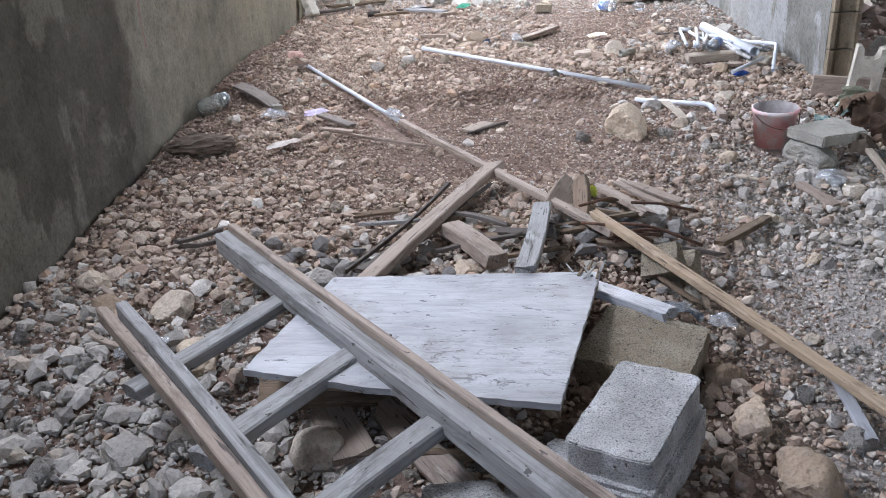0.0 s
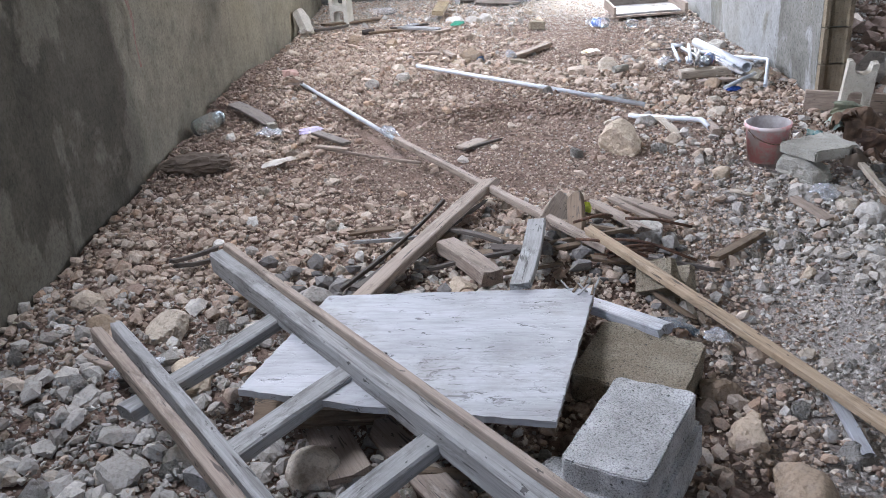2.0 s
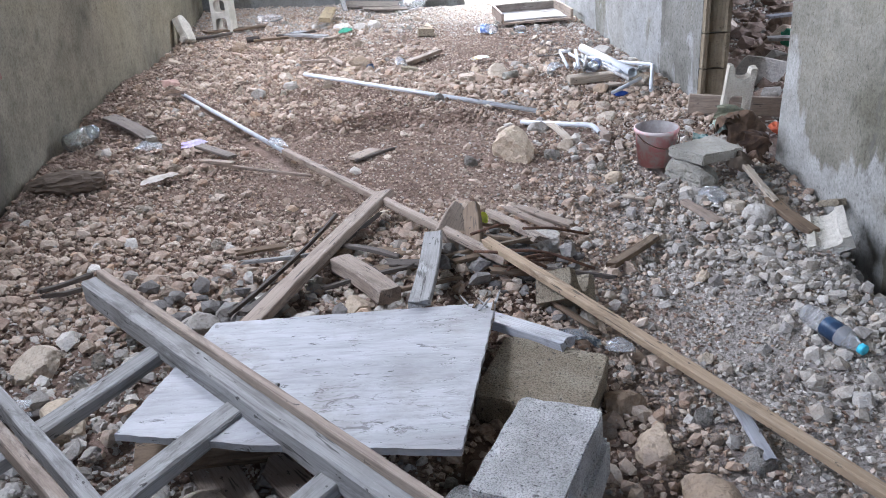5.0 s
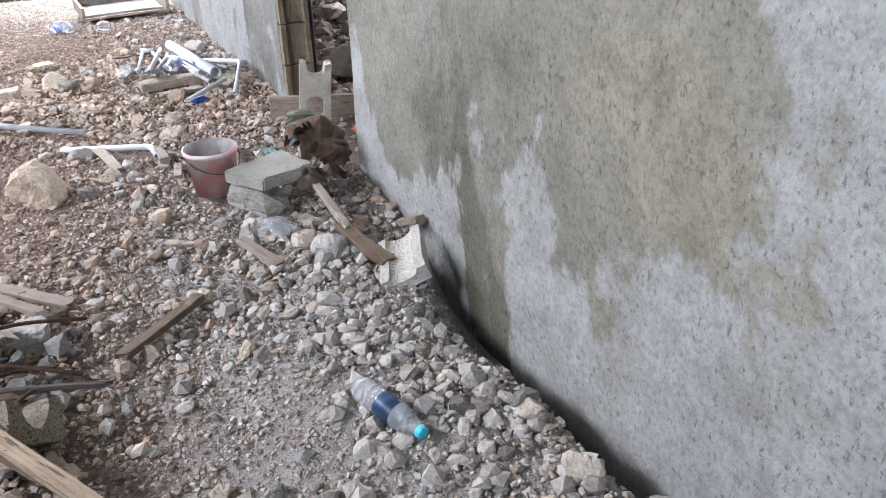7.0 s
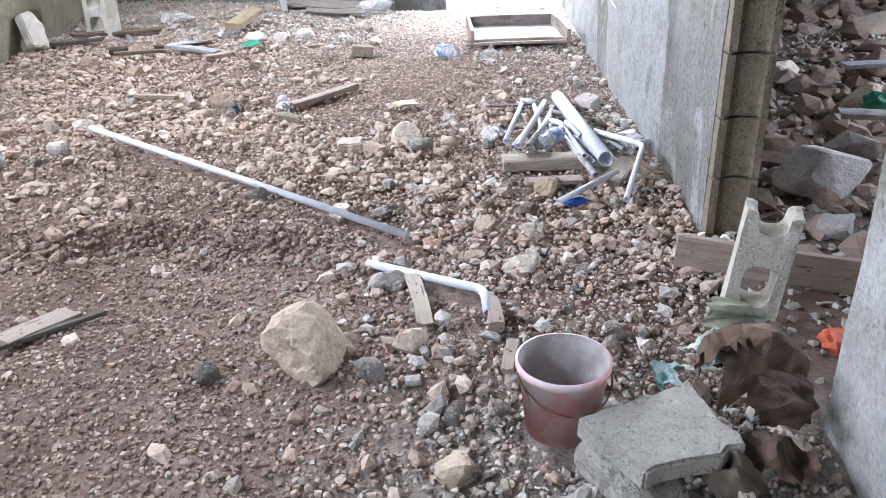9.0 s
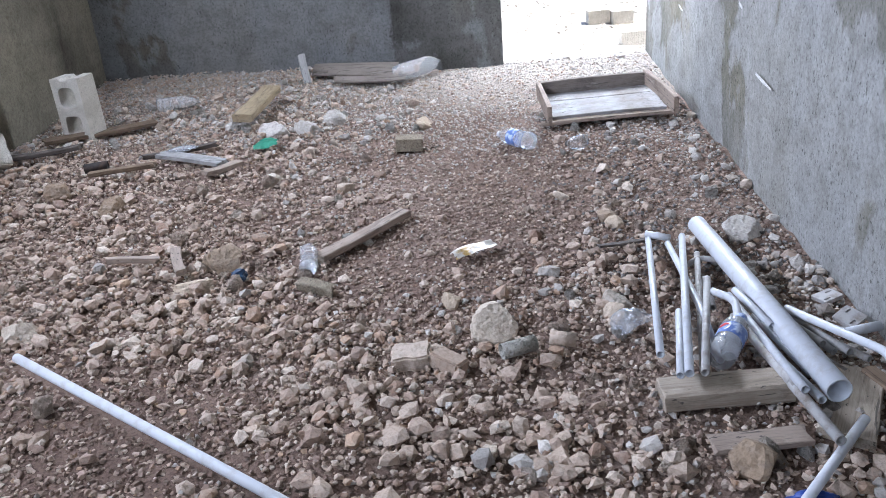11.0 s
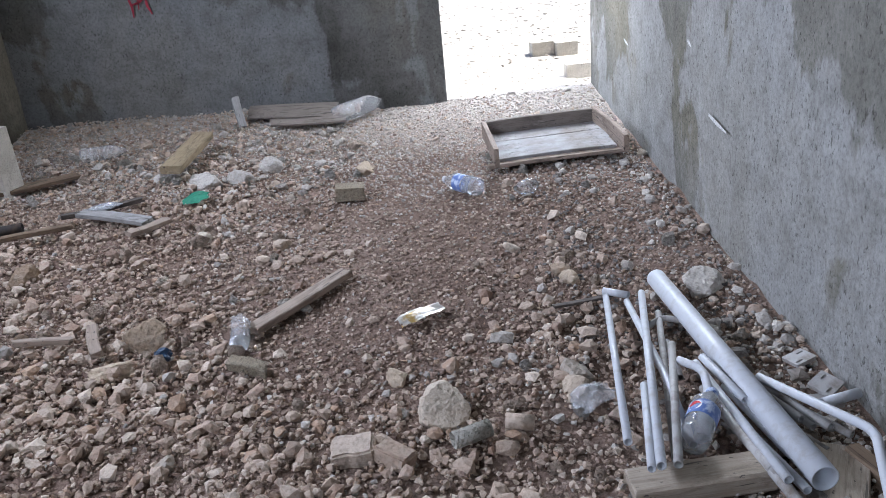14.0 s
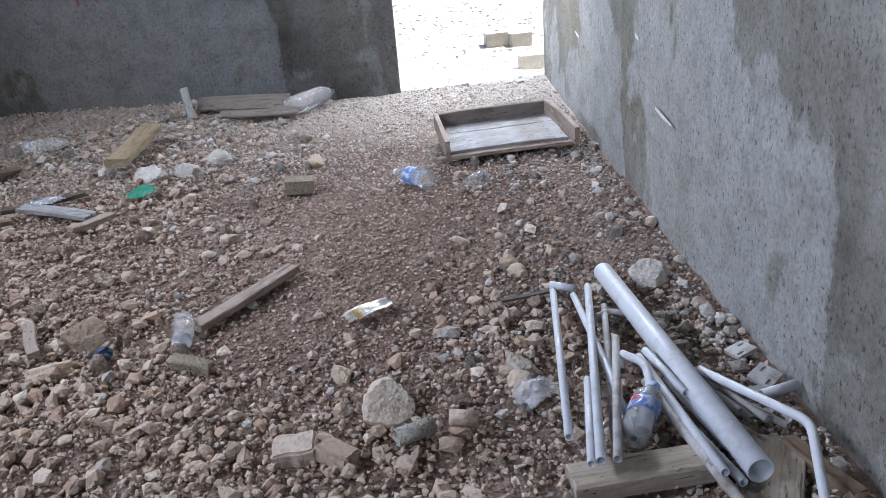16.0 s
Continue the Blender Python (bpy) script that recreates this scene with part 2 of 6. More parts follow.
block_grey = concrete("grey_block_concrete", srgb(172, 170, 167), light=(0.66, 0.65, 0.64), salt=0.55)
block_tan = concrete("tan_block_concrete", srgb(146, 134, 116), light=srgb(168, 158, 140))
block_olive = concrete("olive_brown_block_concrete", srgb(138, 125, 106), light=srgb(158, 145, 124), salt=0.3)
block_white = concrete("chalky_block_concrete", srgb(196, 190, 178), light=srgb(222, 216, 206), salt=0.22, pit=0.3)
block_cream = concrete("weathered_cream_block", srgb(186, 178, 162), light=srgb(208, 201, 188), salt=0.2, pit=0.3)
slab_grey = concrete("slab_concrete", srgb(168, 164, 154), light=srgb(190, 186, 176), salt=0.25, pit=0.4)


def wood(name, base, dark, pale, grain=1.0, gloss=0.8):
    n = Nodes(name)
    info = n.tree.nodes.new("ShaderNodeObjectInfo")
    g = n.noise(22, 8, 0.62, (0.07 * grain, 1.8, 1.8), 0.5)
    col = n.ramp(g, [(0.3, dark), (0.46, base), (0.62, base), (0.78, pale)])
    col = n.mix(n.math("MULTIPLY", info.outputs["Random"], 0.22), col, dark)
    fine = n.noise(150, 5, 0.7, (0.04, 1.4, 1.4))
    col = n.mix(0.45, col, n.ramp(fine, [(0.36, (0.45, 0.43, 0.42, 1)), (0.52, (1, 1, 1, 1))]), "MULTIPLY")
    stain = n.noise(7, 6, 0.68)
    col = n.mix(n.math("MULTIPLY", n.band(stain, 0.5, 0.72), 0.5), col, dark)
    grime = n.noise(16, 7, 0.72, (0.35, 1, 1), 0.6)
    col = n.mix(n.math("MULTIPLY", n.band(grime, 0.52, 0.64), 0.55), col, n.mix(1.0, col, (0.4, 0.38, 0.36), "MULTIPLY"))
    wear = n.noise(26, 5, 0.7, (0.2, 1, 1), 0.4)
    col = n.mix(n.math("MULTIPLY", n.band(wear, 0.6, 0.7), 0.5), col, pale)
    gouge = n.noise(44, 3, 0.6, (0.10, 1.2, 1.2), 0.2)
    col = n.mix(n.math("MULTIPLY", n.band(gouge, 0.655, 0.685), 0.75), col, (0.05, 0.045, 0.04))
    speck = n.noise(60, 3, 0.6, (0.5, 1, 1))
    col = n.mix(n.math("MULTIPLY", n.band(speck, 0.66, 0.7), 0.8), col, (0.05, 0.045, 0.04))
    b = n.bump(fine, 0.5, 0.003)
    b = n.bump(g, 0.25, 0.004, b)
    return n.done(col, gloss, b, spec=0.3)


wood_grey = wood("weathered_grey_wood", srgb(158, 156, 154), srgb(112, 109, 106), srgb(188, 187, 186))
wood_pale = wood("silvered_plywood", srgb(176, 177, 182), srgb(136, 134, 134), srgb(194, 196, 202), 0.8, 0.42)
wood_tan = wood("raw_softwood", srgb(186, 164, 138), srgb(138, 116, 95), srgb(206, 188, 166))
wood_bleach = wood("bleached_softwood", srgb(164, 149, 136), srgb(114, 99, 88), srgb(190, 178, 166))
wood_straw = wood("straw_pale_wood", srgb(186, 174, 158), srgb(142, 128, 112), srgb(206, 196, 182))
wood_olive = wood("olive_brown_wood", srgb(150, 134, 108), srgb(108, 94, 74), srgb(172, 156, 130))
wood_brown = wood("dirty_brown_wood", srgb(126, 108, 90), srgb(80, 66, 54), srgb(156, 138, 116))
wood_drift = wood("driftwood_grey_board", srgb(134, 125, 117), srgb(92, 84, 78), srgb(160, 152, 144))
wood_dark = wood("dark_damp_wood", srgb(98, 90, 84), srgb(62, 56, 52), srgb(128, 118, 108))


def ply_face(name="silvered_plywood_face", soil=0.4):
    n = Nodes(name)
    m = n.noise(6, 7, 0.68, (0.35, 1, 1), 0.5)
    col = n.ramp(m, [(0.3, srgb(142, 140, 140)), (0.5, srgb(170, 170, 172)), (0.7, srgb(190, 191, 195))])
    fibre = n.noise(70, 5, 0.65, (0.10, 1, 1), 0.3)
    col = n.mix(0.35, col, n.ramp(fibre, [(0.36, (0.55, 0.54, 0.54, 1)), (0.52, (1, 1, 1, 1))]), "MULTIPLY")
    crack = n.noise(46, 4, 0.7, (0.45, 1.3, 1), 0.6)
    col = n.mix(n.math("MULTIPLY", n.band(crack, 0.625, 0.66), 0.8), col, (0.06, 0.055, 0.05))
    dirt_spots = n.noise(3.5, 6, 0.7)
    col = n.mix(n.math("MULTIPLY", n.band(dirt_spots, 0.52 - 0.12 * (soil > 0.5), 0.66), soil), col, srgb(122, 112, 103))
    scuff = n.math("MULTIPLY", n.band(n.noise(28, 6, 0.75, (0.6, 1, 1), 0.8), 0.56, 0.62), n.band(n.noise(2.6, 3, 0.5), 0.48, 0.6))
    col = n.mix(n.math("MULTIPLY", scuff, 0.65), col, srgb(84, 79, 75))
    b = n.bump(fibre, 0.4, 0.002)
    b = n.bump(n.ramp(crack, [(0.55, (1, 1, 1, 1)), (0.7, (0, 0, 0, 1))]), 0.5, 0.004, b)
    g = min(0.25, 0.5 * soil - 0.2)
    return n.done(col, n.ramp(m, [(0.3, (0.62 + g, 0.62 + g, 0.62 + g, 1)), (0.7, (0.42 + g, 0.42 + g, 0.42 + g, 1))]), b, spec=0.35)


ply_silver = ply_face()
ply_soiled = ply_face("mortar_stained_board", 0.85)


def plain(name, base, rough=0.5, spot=None, scale=20, lo=0.5, hi=0.65, bump=0.0, metal=0.0, spec=0.4):
    n = Nodes(name)
    col = base
    if spot is not None:
        col = n.mix(n.band(n.noise(scale, 6, 0.65), lo, hi), base, spot)
    b = n.bump(n.noise(scale * 3, 5, 0.6), bump, 0.004) if bump else None
    return n.done(col, rough, b, metal, spec)


pvc_white = plain("white_pvc", srgb(196, 199, 205), 0.45, srgb(176, 174, 172), 30, 0.5, 0.75, 0.05)
pvc_grey = plain("dusty_pvc", srgb(172, 170, 168), 0.58, srgb(122, 112, 102), 18, 0.45, 0.7, 0.1)
red_plastic = plain("faded_red_plastic", srgb(220, 162, 161), 0.78, srgb(214, 200, 198), 11, 0.42, 0.54, 0.25, spec=0.2)
grey_plastic = plain("cement_smeared_plastic", srgb(150, 142, 140), 0.85, srgb(182, 176, 172), 12, 0.4, 0.6, 0.4)
mortar = plain("dried_mortar", srgb(158, 152, 146), 0.95, srgb(190, 186, 180), 24, 0.4, 0.7, 0.6)
rust = plain("rusted_steel", srgb(84, 62, 52), 0.85, srgb(118, 86, 66), 40, 0.45, 0.65, 0.5)
black_steel = plain("blackened_steel", srgb(46, 42, 40), 0.7, srgb(76, 62, 54), 20, 0.5, 0.7, 0.4)
brown_paper = plain("torn_brown_paper", srgb(104, 84, 68), 0.9, srgb(70, 55, 45), 14, 0.42, 0.58, 0.4)
# Darker copy of the brown paper, with shade put into its colour.
dark_paper = plain("shaded_brown_paper", srgb(92, 72, 58), 0.9, srgb(60, 46, 38), 14, 0.42, 0.58, 0.4)
olive_paper = plain("faded_olive_paper", srgb(128, 128, 108), 0.85, srgb(96, 100, 84), 16, 0.4, 0.6, 0.3)
pale_teal_paper = plain("faded_teal_paper", srgb(158, 176, 166), 0.85, srgb(196, 200, 186), 16, 0.4, 0.6, 0.3)
teal_paper = plain("printed_teal_paper", srgb(70, 120, 122), 0.8, srgb(176, 190, 184), 16, 0.40, 0.55, 0.3)
grey_sack = plain("dusty_woven_sack", srgb(98, 86, 75), 0.95, srgb(82, 71, 62), 22, 0.4, 0.65, 0.5)
orange_plastic = plain("faded_orange_plastic", srgb(196, 98, 66), 0.6, srgb(160, 80, 60), 10)
green_plastic = plain("green_plastic", srgb(48, 124, 98), 0.6, srgb(66, 146, 118), 14)
blue_plastic = plain("blue_plastic", srgb(30, 62, 140), 0.45, srgb(50, 84, 160), 14)
label_blue = plain("blue_label_film", srgb(96, 120, 178), 0.4, srgb(190, 202, 224), 30, 0.5, 0.6)
label_dark = plain("navy_label_film", srgb(38, 58, 84), 0.4, srgb(60, 90, 120), 20)
label_red = plain("red_label_film", srgb(200, 48, 56), 0.4)
label_white = plain("white_film", srgb(232, 232, 236), 0.5, srgb(205, 200, 196), 16)
cap_cyan = plain("cyan_plastic", srgb(72, 190, 216), 0.4)
foil_gold = plain("gold_foil", srgb(206, 174, 108), 0.32, srgb(230, 226, 218), 16, 0.40, 0.48, 0.5, 0.5)
silver_foil = plain("silver_foil", srgb(196, 202, 210), 0.25, srgb(70, 84, 104), 16, 0.5, 0.6, 0.5, 0.8)
purple_film = plain("lilac_film", srgb(176, 160, 196), 0.4, srgb(200, 192, 210), 20, 0.45, 0.6, 0.3)
pink_plastic = plain("pink_plastic", srgb(188, 156, 144), 0.7, srgb(158, 124, 112), 14)
yellow_plastic = plain("yellow_green_plastic", srgb(200, 206, 70), 0.45, srgb(170, 180, 60), 14)
paper_white = plain("crumpled_paper", srgb(196, 188, 180), 0.85, srgb(166, 154, 142), 18, 0.45, 0.65, 0.4)
red_paint = plain("red_paint", srgb(150, 44, 60), 0.85, srgb(128, 60, 66), 60, 0.45, 0.6)
faint_red_paint = plain("worn_red_paint", srgb(130, 92, 86), 0.9, srgb(140, 124, 112), 40, 0.4, 0.6)
pale_scratch = plain("pale_lime_scratch", srgb(208, 208, 206), 0.95, srgb(170, 170, 166), 60)


def clear(name, tint, rough=0.12):
    n = Nodes(name)
    n.out.inputs["Transmission Weight"].default_value = 0.82
    n.out.inputs["IOR"].default_value = 1.18
    return n.done(tint, rough, n.bump(n.noise(40, 4, 0.6), 0.2, 0.004), spec=0.6)


clear_plastic = clear("clear_plastic", (0.97, 0.98, 1.0))
clear_glass = clear("dusty_clear_glass", (0.93, 0.96, 0.94), 0.08)
clear_glass.node_tree.nodes["Principled BSDF"].inputs["Transmission Weight"].default_value = 0.9
film_plastic = clear("thin_clear_film", (0.92, 0.94, 0.97), 0.25)

# ---- mesh helpers ----


def mesh_of(name, bm, material, smooth=False):
    me = bpy.data.meshes.new(name)
    bmesh.ops.recalc_face_normals(bm, faces=bm.faces)
    bm.to_mesh(me)
    bm.free()
    me.materials.append(material)
    if smooth:
        me.polygons.foreach_set("use_smooth", [True] * len(me.polygons))
    return me


def part(name, bm, material, parent, label="", smooth=False):
    ob = new(name, mesh_of(name, bm, material, smooth))
    ob.parent = parent
    return tagged(ob, label)


def thing(name, bm, material, m, label, category, group="", smooth=False):
    ob = new(name, mesh_of(name, bm, material, smooth))
    ob.matrix_world = m
    return tagged(ob, label, category, group)


def holder(name, m, label, category, group=""):
    ob = new(name)
    ob.empty_display_size = 0.05
    ob.matrix_world = m
    return tagged(ob, label, category, group)


def along(p0, p1, roll=0.0):
    """A pose at p0 whose x runs to p1 and whose z is as upright as it can be."""
    p0, p1 = Vector(p0), Vector(p1)
    x = (p1 - p0).normalized()
    side = Vector((0, 0, 1)).cross(x)
    side = side.normalized() if side.length > 1e-4 else Vector((0, 1, 0))
    up = x.cross(side)
    m = Matrix((x, side, up)).transposed().to_4x4()
    return Matrix.Translation(p0) @ m @ pose(0, 0, 0, roll)


def timber(length, w, t, seed, jag=0.006, bow=0.006, taper=1.0, ends=None, x0=0.0):
    """A sawn board along x with eased arrises, a little bow and ragged ends."""
    rng = random.Random(seed)
    bm = bmesh.new()
    n = max(3, int(length / 0.08) + 2)
    c = min(w, t) * 0.12
    prof = [(-w / 2, -t / 2 + c), (-w / 2, t / 2 - c), (-w / 2 + c, t / 2), (0, t / 2), (w / 2 - c, t / 2), (w / 2, t / 2 - c), (w / 2, -t / 2 + c), (w / 2 - c, -t / 2), (-w / 2 + c, -t / 2)]
    rings = []
    by, bz = rng.uniform(-bow, bow), rng.uniform(-bow, bow)
    for i in range(n):
        s = i / (n - 1)
        k = 1 + (taper - 1) * s
        arc = 4 * s * (1 - s)
        ring = []
        for y, z in prof:
            dx = rng.uniform(-jag, jag) if i in (0, n - 1) else 0
            if ends and i == n - 1:
                dx += ends * y / w
            wob = min(w, t) * 0.03
            ring.append(bm.verts.new((x0 + s * length + dx, y * k + by * arc + rng.uniform(-wob, wob), z + bz * arc + rng.uniform(-wob, wob))))
        rings.append(ring)
    for a, b in zip(rings, rings[1:]):
        for j in range(len(prof)):
            k = (j + 1) % len(prof)
            bm.faces.new((a[j], a[k], b[k], b[j]))
    bm.faces.new(rings[0])
    bm.faces.new(rings[-1][::-1])
    return bm


SEED = [100]


def plank(p0, p1, w, t, mat, label, name="plank", category="plank", roll=0.0, group="", **kw):
    SEED[0] += 1
    bm = timber((Vector(p1) - Vector(p0)).length, w, t, SEED[0], **kw)
    return thing(name, bm, mat, along(p0, p1, roll), label, category, group)


def fillet(pts, r, steps=6):
    """A polyline with its inner corners rounded."""
    pts = [Vector(p) for p in pts]
    out = [pts[0]]
    for a, b, c in zip(pts, pts[1:], pts[2:]):
        u, v = (a - b).normalized(), (c - b).normalized()
        d = min(r, (a - b).length * 0.45, (c - b).length * 0.45)
        for i in range(steps + 1):
            s = i / steps
            out.append((b + u * d) * (1 - s) ** 2 + b * 2 * s * (1 - s) + (b + v * d) * s ** 2)
    return out + [pts[-1]]


def tube(pts, r, wall=0.0025, n=14, flare=None):
    """A hollow pipe along pts. flare: (radius, length) of a socket at its end."""
    bm = bmesh.new()
    pts = [Vector(p) for p in pts]
    up = Vector((0.02, 0.03, 1))
    def ring(p, d, rad):
        s = d.cross(up).normalized()
        u = s.cross(d)
        return [bm.verts.new(p + rad * (math.cos(2 * math.pi * k / n) * s + math.sin(2 * math.pi * k / n) * u)) for k in range(n)]
    dirs = []
    for i in range(len(pts)):
        a, b = pts[max(0, i - 1)], pts[min(len(pts) - 1, i + 1)]
        dirs.append((b - a).normalized())
    rad = [r] * len(pts)
    outer = [ring(p, d, q) for p, d, q in zip(pts, dirs, rad)]
    if flare:
        e, d = pts[-1], dirs[-1]
        outer.append(ring(e - d * flare[1], d, r))
        outer[-2], outer[-1] = outer[-1], outer[-2]
        for v in outer[-1]:
            bm.verts.remove(v)
        outer[-1] = ring(e - d * flare[1] * 0.92, d, flare[0])
        outer.append(ring(e, d, flare[0]))
    inner = [ring(p, d, r - wall) for p, d in ((pts[0], dirs[0]), (pts[0] + dirs[0] * 0.06, dirs[0]))]
    inner2 = [ring(p, d, (flare[0] if flare else r) - wall) for p, d in ((pts[-1], dirs[-1]), (pts[-1] - dirs[-1] * 0.06, dirs[-1]))]
    chain = [inner[1], inner[0]] + outer + [inner2[0], inner2[1]]
    for a, b in zip(chain, chain[1:]):
        for k in range(n):
            j = (k + 1) % n
            bm.faces.new((a[k], a[j], b[j], b[k]))
    bm.faces.new(chain[0])
    bm.faces.new(chain[-1])
    return bm


def pipe(pts, r, mat, label, name="plastic_pipe", category="pipe", group="", bend=0.05, **kw):
    base = Vector(pts[0])
    local = [Vector(p) - base for p in pts]
    return thing(name, tube(fillet(local, bend), r, **kw), mat, Matrix.Translation(base), label, category, group, True)


def lathe(profile, n=24):
    """A turned shell from (radius, height) pairs."""
    bm = bmesh.new()
    rings = []
    for r, z in profile:
        if r < 1e-5:
            rings.append([bm.verts.new((0, 0, z))])
        else:
            rings.append([bm.verts.new((r * math.cos(2 * math.pi * k / n), r * math.sin(2 * math.pi * k / n), z)) for k in range(n)])
    for a, b in zip(rings, rings[1:]):
        for k in range(n):
            j = (k + 1) % n
            vs = [a[k % len(a)], a[j % len(a)], b[j % len(b)], b[k % len(b)]]
            vs = list(dict.fromkeys(vs))
            if len(vs) > 2:
                bm.faces.new(vs)
    return bm


def prism(outline, h, holes=(), bevel=0.0):
    """A slab with the outline (x, y), h thick, with holes through it."""
    bm = bmesh.new()
    edges = []
    for loop in (outline, *holes):
        vs = [bm.verts.new((x, y, 0)) for x, y in loop]
        edges += [bm.edges.new((a, b)) for a, b in zip(vs, vs[1:] + vs[:1])]
    bmesh.ops.triangle_fill(bm, use_beauty=True, edges=edges)
    r = bmesh.ops.extrude_face_region(bm, geom=bm.faces[:])
    for v in r["geom"]:
        if isinstance(v, bmesh.types.BMVert):
            v.co.z += h
    if bevel:
        bmesh.ops.recalc_face_normals(bm, faces=bm.faces)
        es = [e for e in bm.edges if len(e.link_faces) == 2 and e.calc_face_angle(0) > 0.9]
        bmesh.ops.bevel(bm, geom=es, offset=bevel, segments=2, affect="EDGES", clamp_overlap=True)
    return bm


def rag(bm, amount, scale, seed):
    """Roughen a mesh by noise."""
    for v in bm.verts:
        v.co += amount * noise.noise_vector(v.co * scale + Vector((seed, seed * 2.1, seed * 0.7)))
    return bm


def round_rect(x0, y0, x1, y1, r, n=4):
    pts = []
    for cx, cy, a in ((x1 - r, y1 - r, 0), (x0 + r, y1 - r, 90), (x0 + r, y0 + r, 180), (x1 - r, y0 + r, 270)):
        for i in range(n + 1):
            b = radians(a + 90 * i / n)
            pts.append((cx + r * math.cos(b), cy + r * math.sin(b)))
    return pts


ICO = {}


def ico(sub):
    if sub not in ICO:
        bm = bmesh.new()
        bmesh.ops.create_icosphere(bm, subdivisions=sub, radius=1)
        v = np.array([x.co[:] for x in bm.verts])
        f = np.array([[x.index for x in p.verts] for p in bm.faces])
        bm.free()
        ICO[sub] = (v, f)
    return ICO[sub]


def hull_rock(seed, n=13, even=0.0):
    """Unit rock with sharp facets: the hull of a few random points."""
    rng = np.random.RandomState(seed)
    p = rng.normal(size=(n, 3))
    p /= np.linalg.norm(p, axis=1)[:, None]
    p *= rng.uniform(0.78 + even, 1.05, (n, 1)) * rng.uniform(0.72, 1.2, 3)
    bm = bmesh.new()
    for c in p:
        bm.verts.new(c)
    r = bmesh.ops.convex_hull(bm, input=bm.verts[:])
    bmesh.ops.delete(bm, geom=[v for v in bm.verts if not v.link_faces], context="VERTS")
    bmesh.ops.triangulate(bm, faces=bm.faces[:])
    bm.verts.index_update()
    v = np.array([x.co[:] for x in bm.verts])
    f = np.array([[x.index for x in q.verts] for q in bm.faces])
    bm.free()
    return v, f


def rock_shape(seed, sub, planes=9, soft=40.0, rough=0.05):
    """Unit rock: a sphere cut by random planes with softened edges."""
    v, f = ico(sub)
    rng = np.random.RandomState(seed)
    nrm = rng.normal(size=(planes, 3))
    nrm /= np.linalg.norm(nrm, axis=1)[:, None]
    d = rng.uniform(0.55, 0.92, planes) if planes > 3 else rng.uniform(0.84, 0.95, planes)
    k = np.maximum(v @ nrm.T, 0) / d
    r = (np.sum(k ** soft, axis=1) + 0.86 ** soft) ** (-1 / soft)
    out = v * r[:, None]
    out *= rng.uniform(0.7, 1.3, 3)
    if rough:
        out += rough * 0.8 * np.array([noise.noise_vector(Vector(p) * 2.2 + Vector((seed, 0, 0)))[:] for p in out])
        if sub > 2:
            out += rough * 0.7 * np.array([noise.noise_vector(Vector(p) * 6 + Vector((0, seed, 0)))[:] for p in out])
            out += rough * 0.45 * np.array([noise.noise_vector(Vector(p) * 15 + Vector((0, 0, seed)))[:] for p in out])
    return out, f


def rock_bm(seed, size, sub=3, planes=9, rough=0.06):
    v, f = rock_shape(seed, sub, planes + 3, rough=rough)
    v = v - (v.max(0) + v.min(0)) / 2
    v = v / v.max(0)
    bm = bmesh.new()
    vs = [bm.verts.new(p) for p in v * np.array(size) / 2]
    for a in f:
        bm.faces.new([vs[i] for i in a])
    return bm


# ---- ground ----


LX = lambda y: -0.52 - 0.058 * y


def step(a, b, v):
    t = np.clip((v - a) / (b - a), 0, 1)
    return t * t * (3 - 2 * t)


TABLE = np.random.RandomState(5).rand(256, 256)


def field(x, y, scale, octaves=3):
    total, amp = 0.0, 1.0
    for o in range(octaves):
        u, v = x * scale + 17.3 * o, y * scale + 9.1 * o
        i, j = np.floor(u).astype(int), np.floor(v).astype(int)
        fu, fv = u - i, v - j
        fu, fv = fu * fu * (3 - 2 * fu), fv * fv * (3 - 2 * fv)
        t = lambda a, b: TABLE[a % 256, b % 256]
        total = total + amp * ((t(i, j) * (1 - fu) + t(i + 1, j) * fu) * (1 - fv) + (t(i, j + 1) * (1 - fu) + t(i + 1, j + 1) * fu) * fv - 0.5)
        scale, amp = scale * 2.1, amp * 0.5
    return total


def gap_width(y):
    """How far the rubble stands off the foot of the near wall."""
    return 0.055 + 0.10 * np.clip(0.45 + 2.6 * field(0 * y + 3.3, y, 2.9, 2), 0, 1)


def soil_band(x, y):
    """Damp soil banked against the stained wall, 0 to 1."""
    return step(0.36, 0.10, x - LX(y)) * step(2.3, 3.0, y) * (1 - step(5.2, 6.0, y))


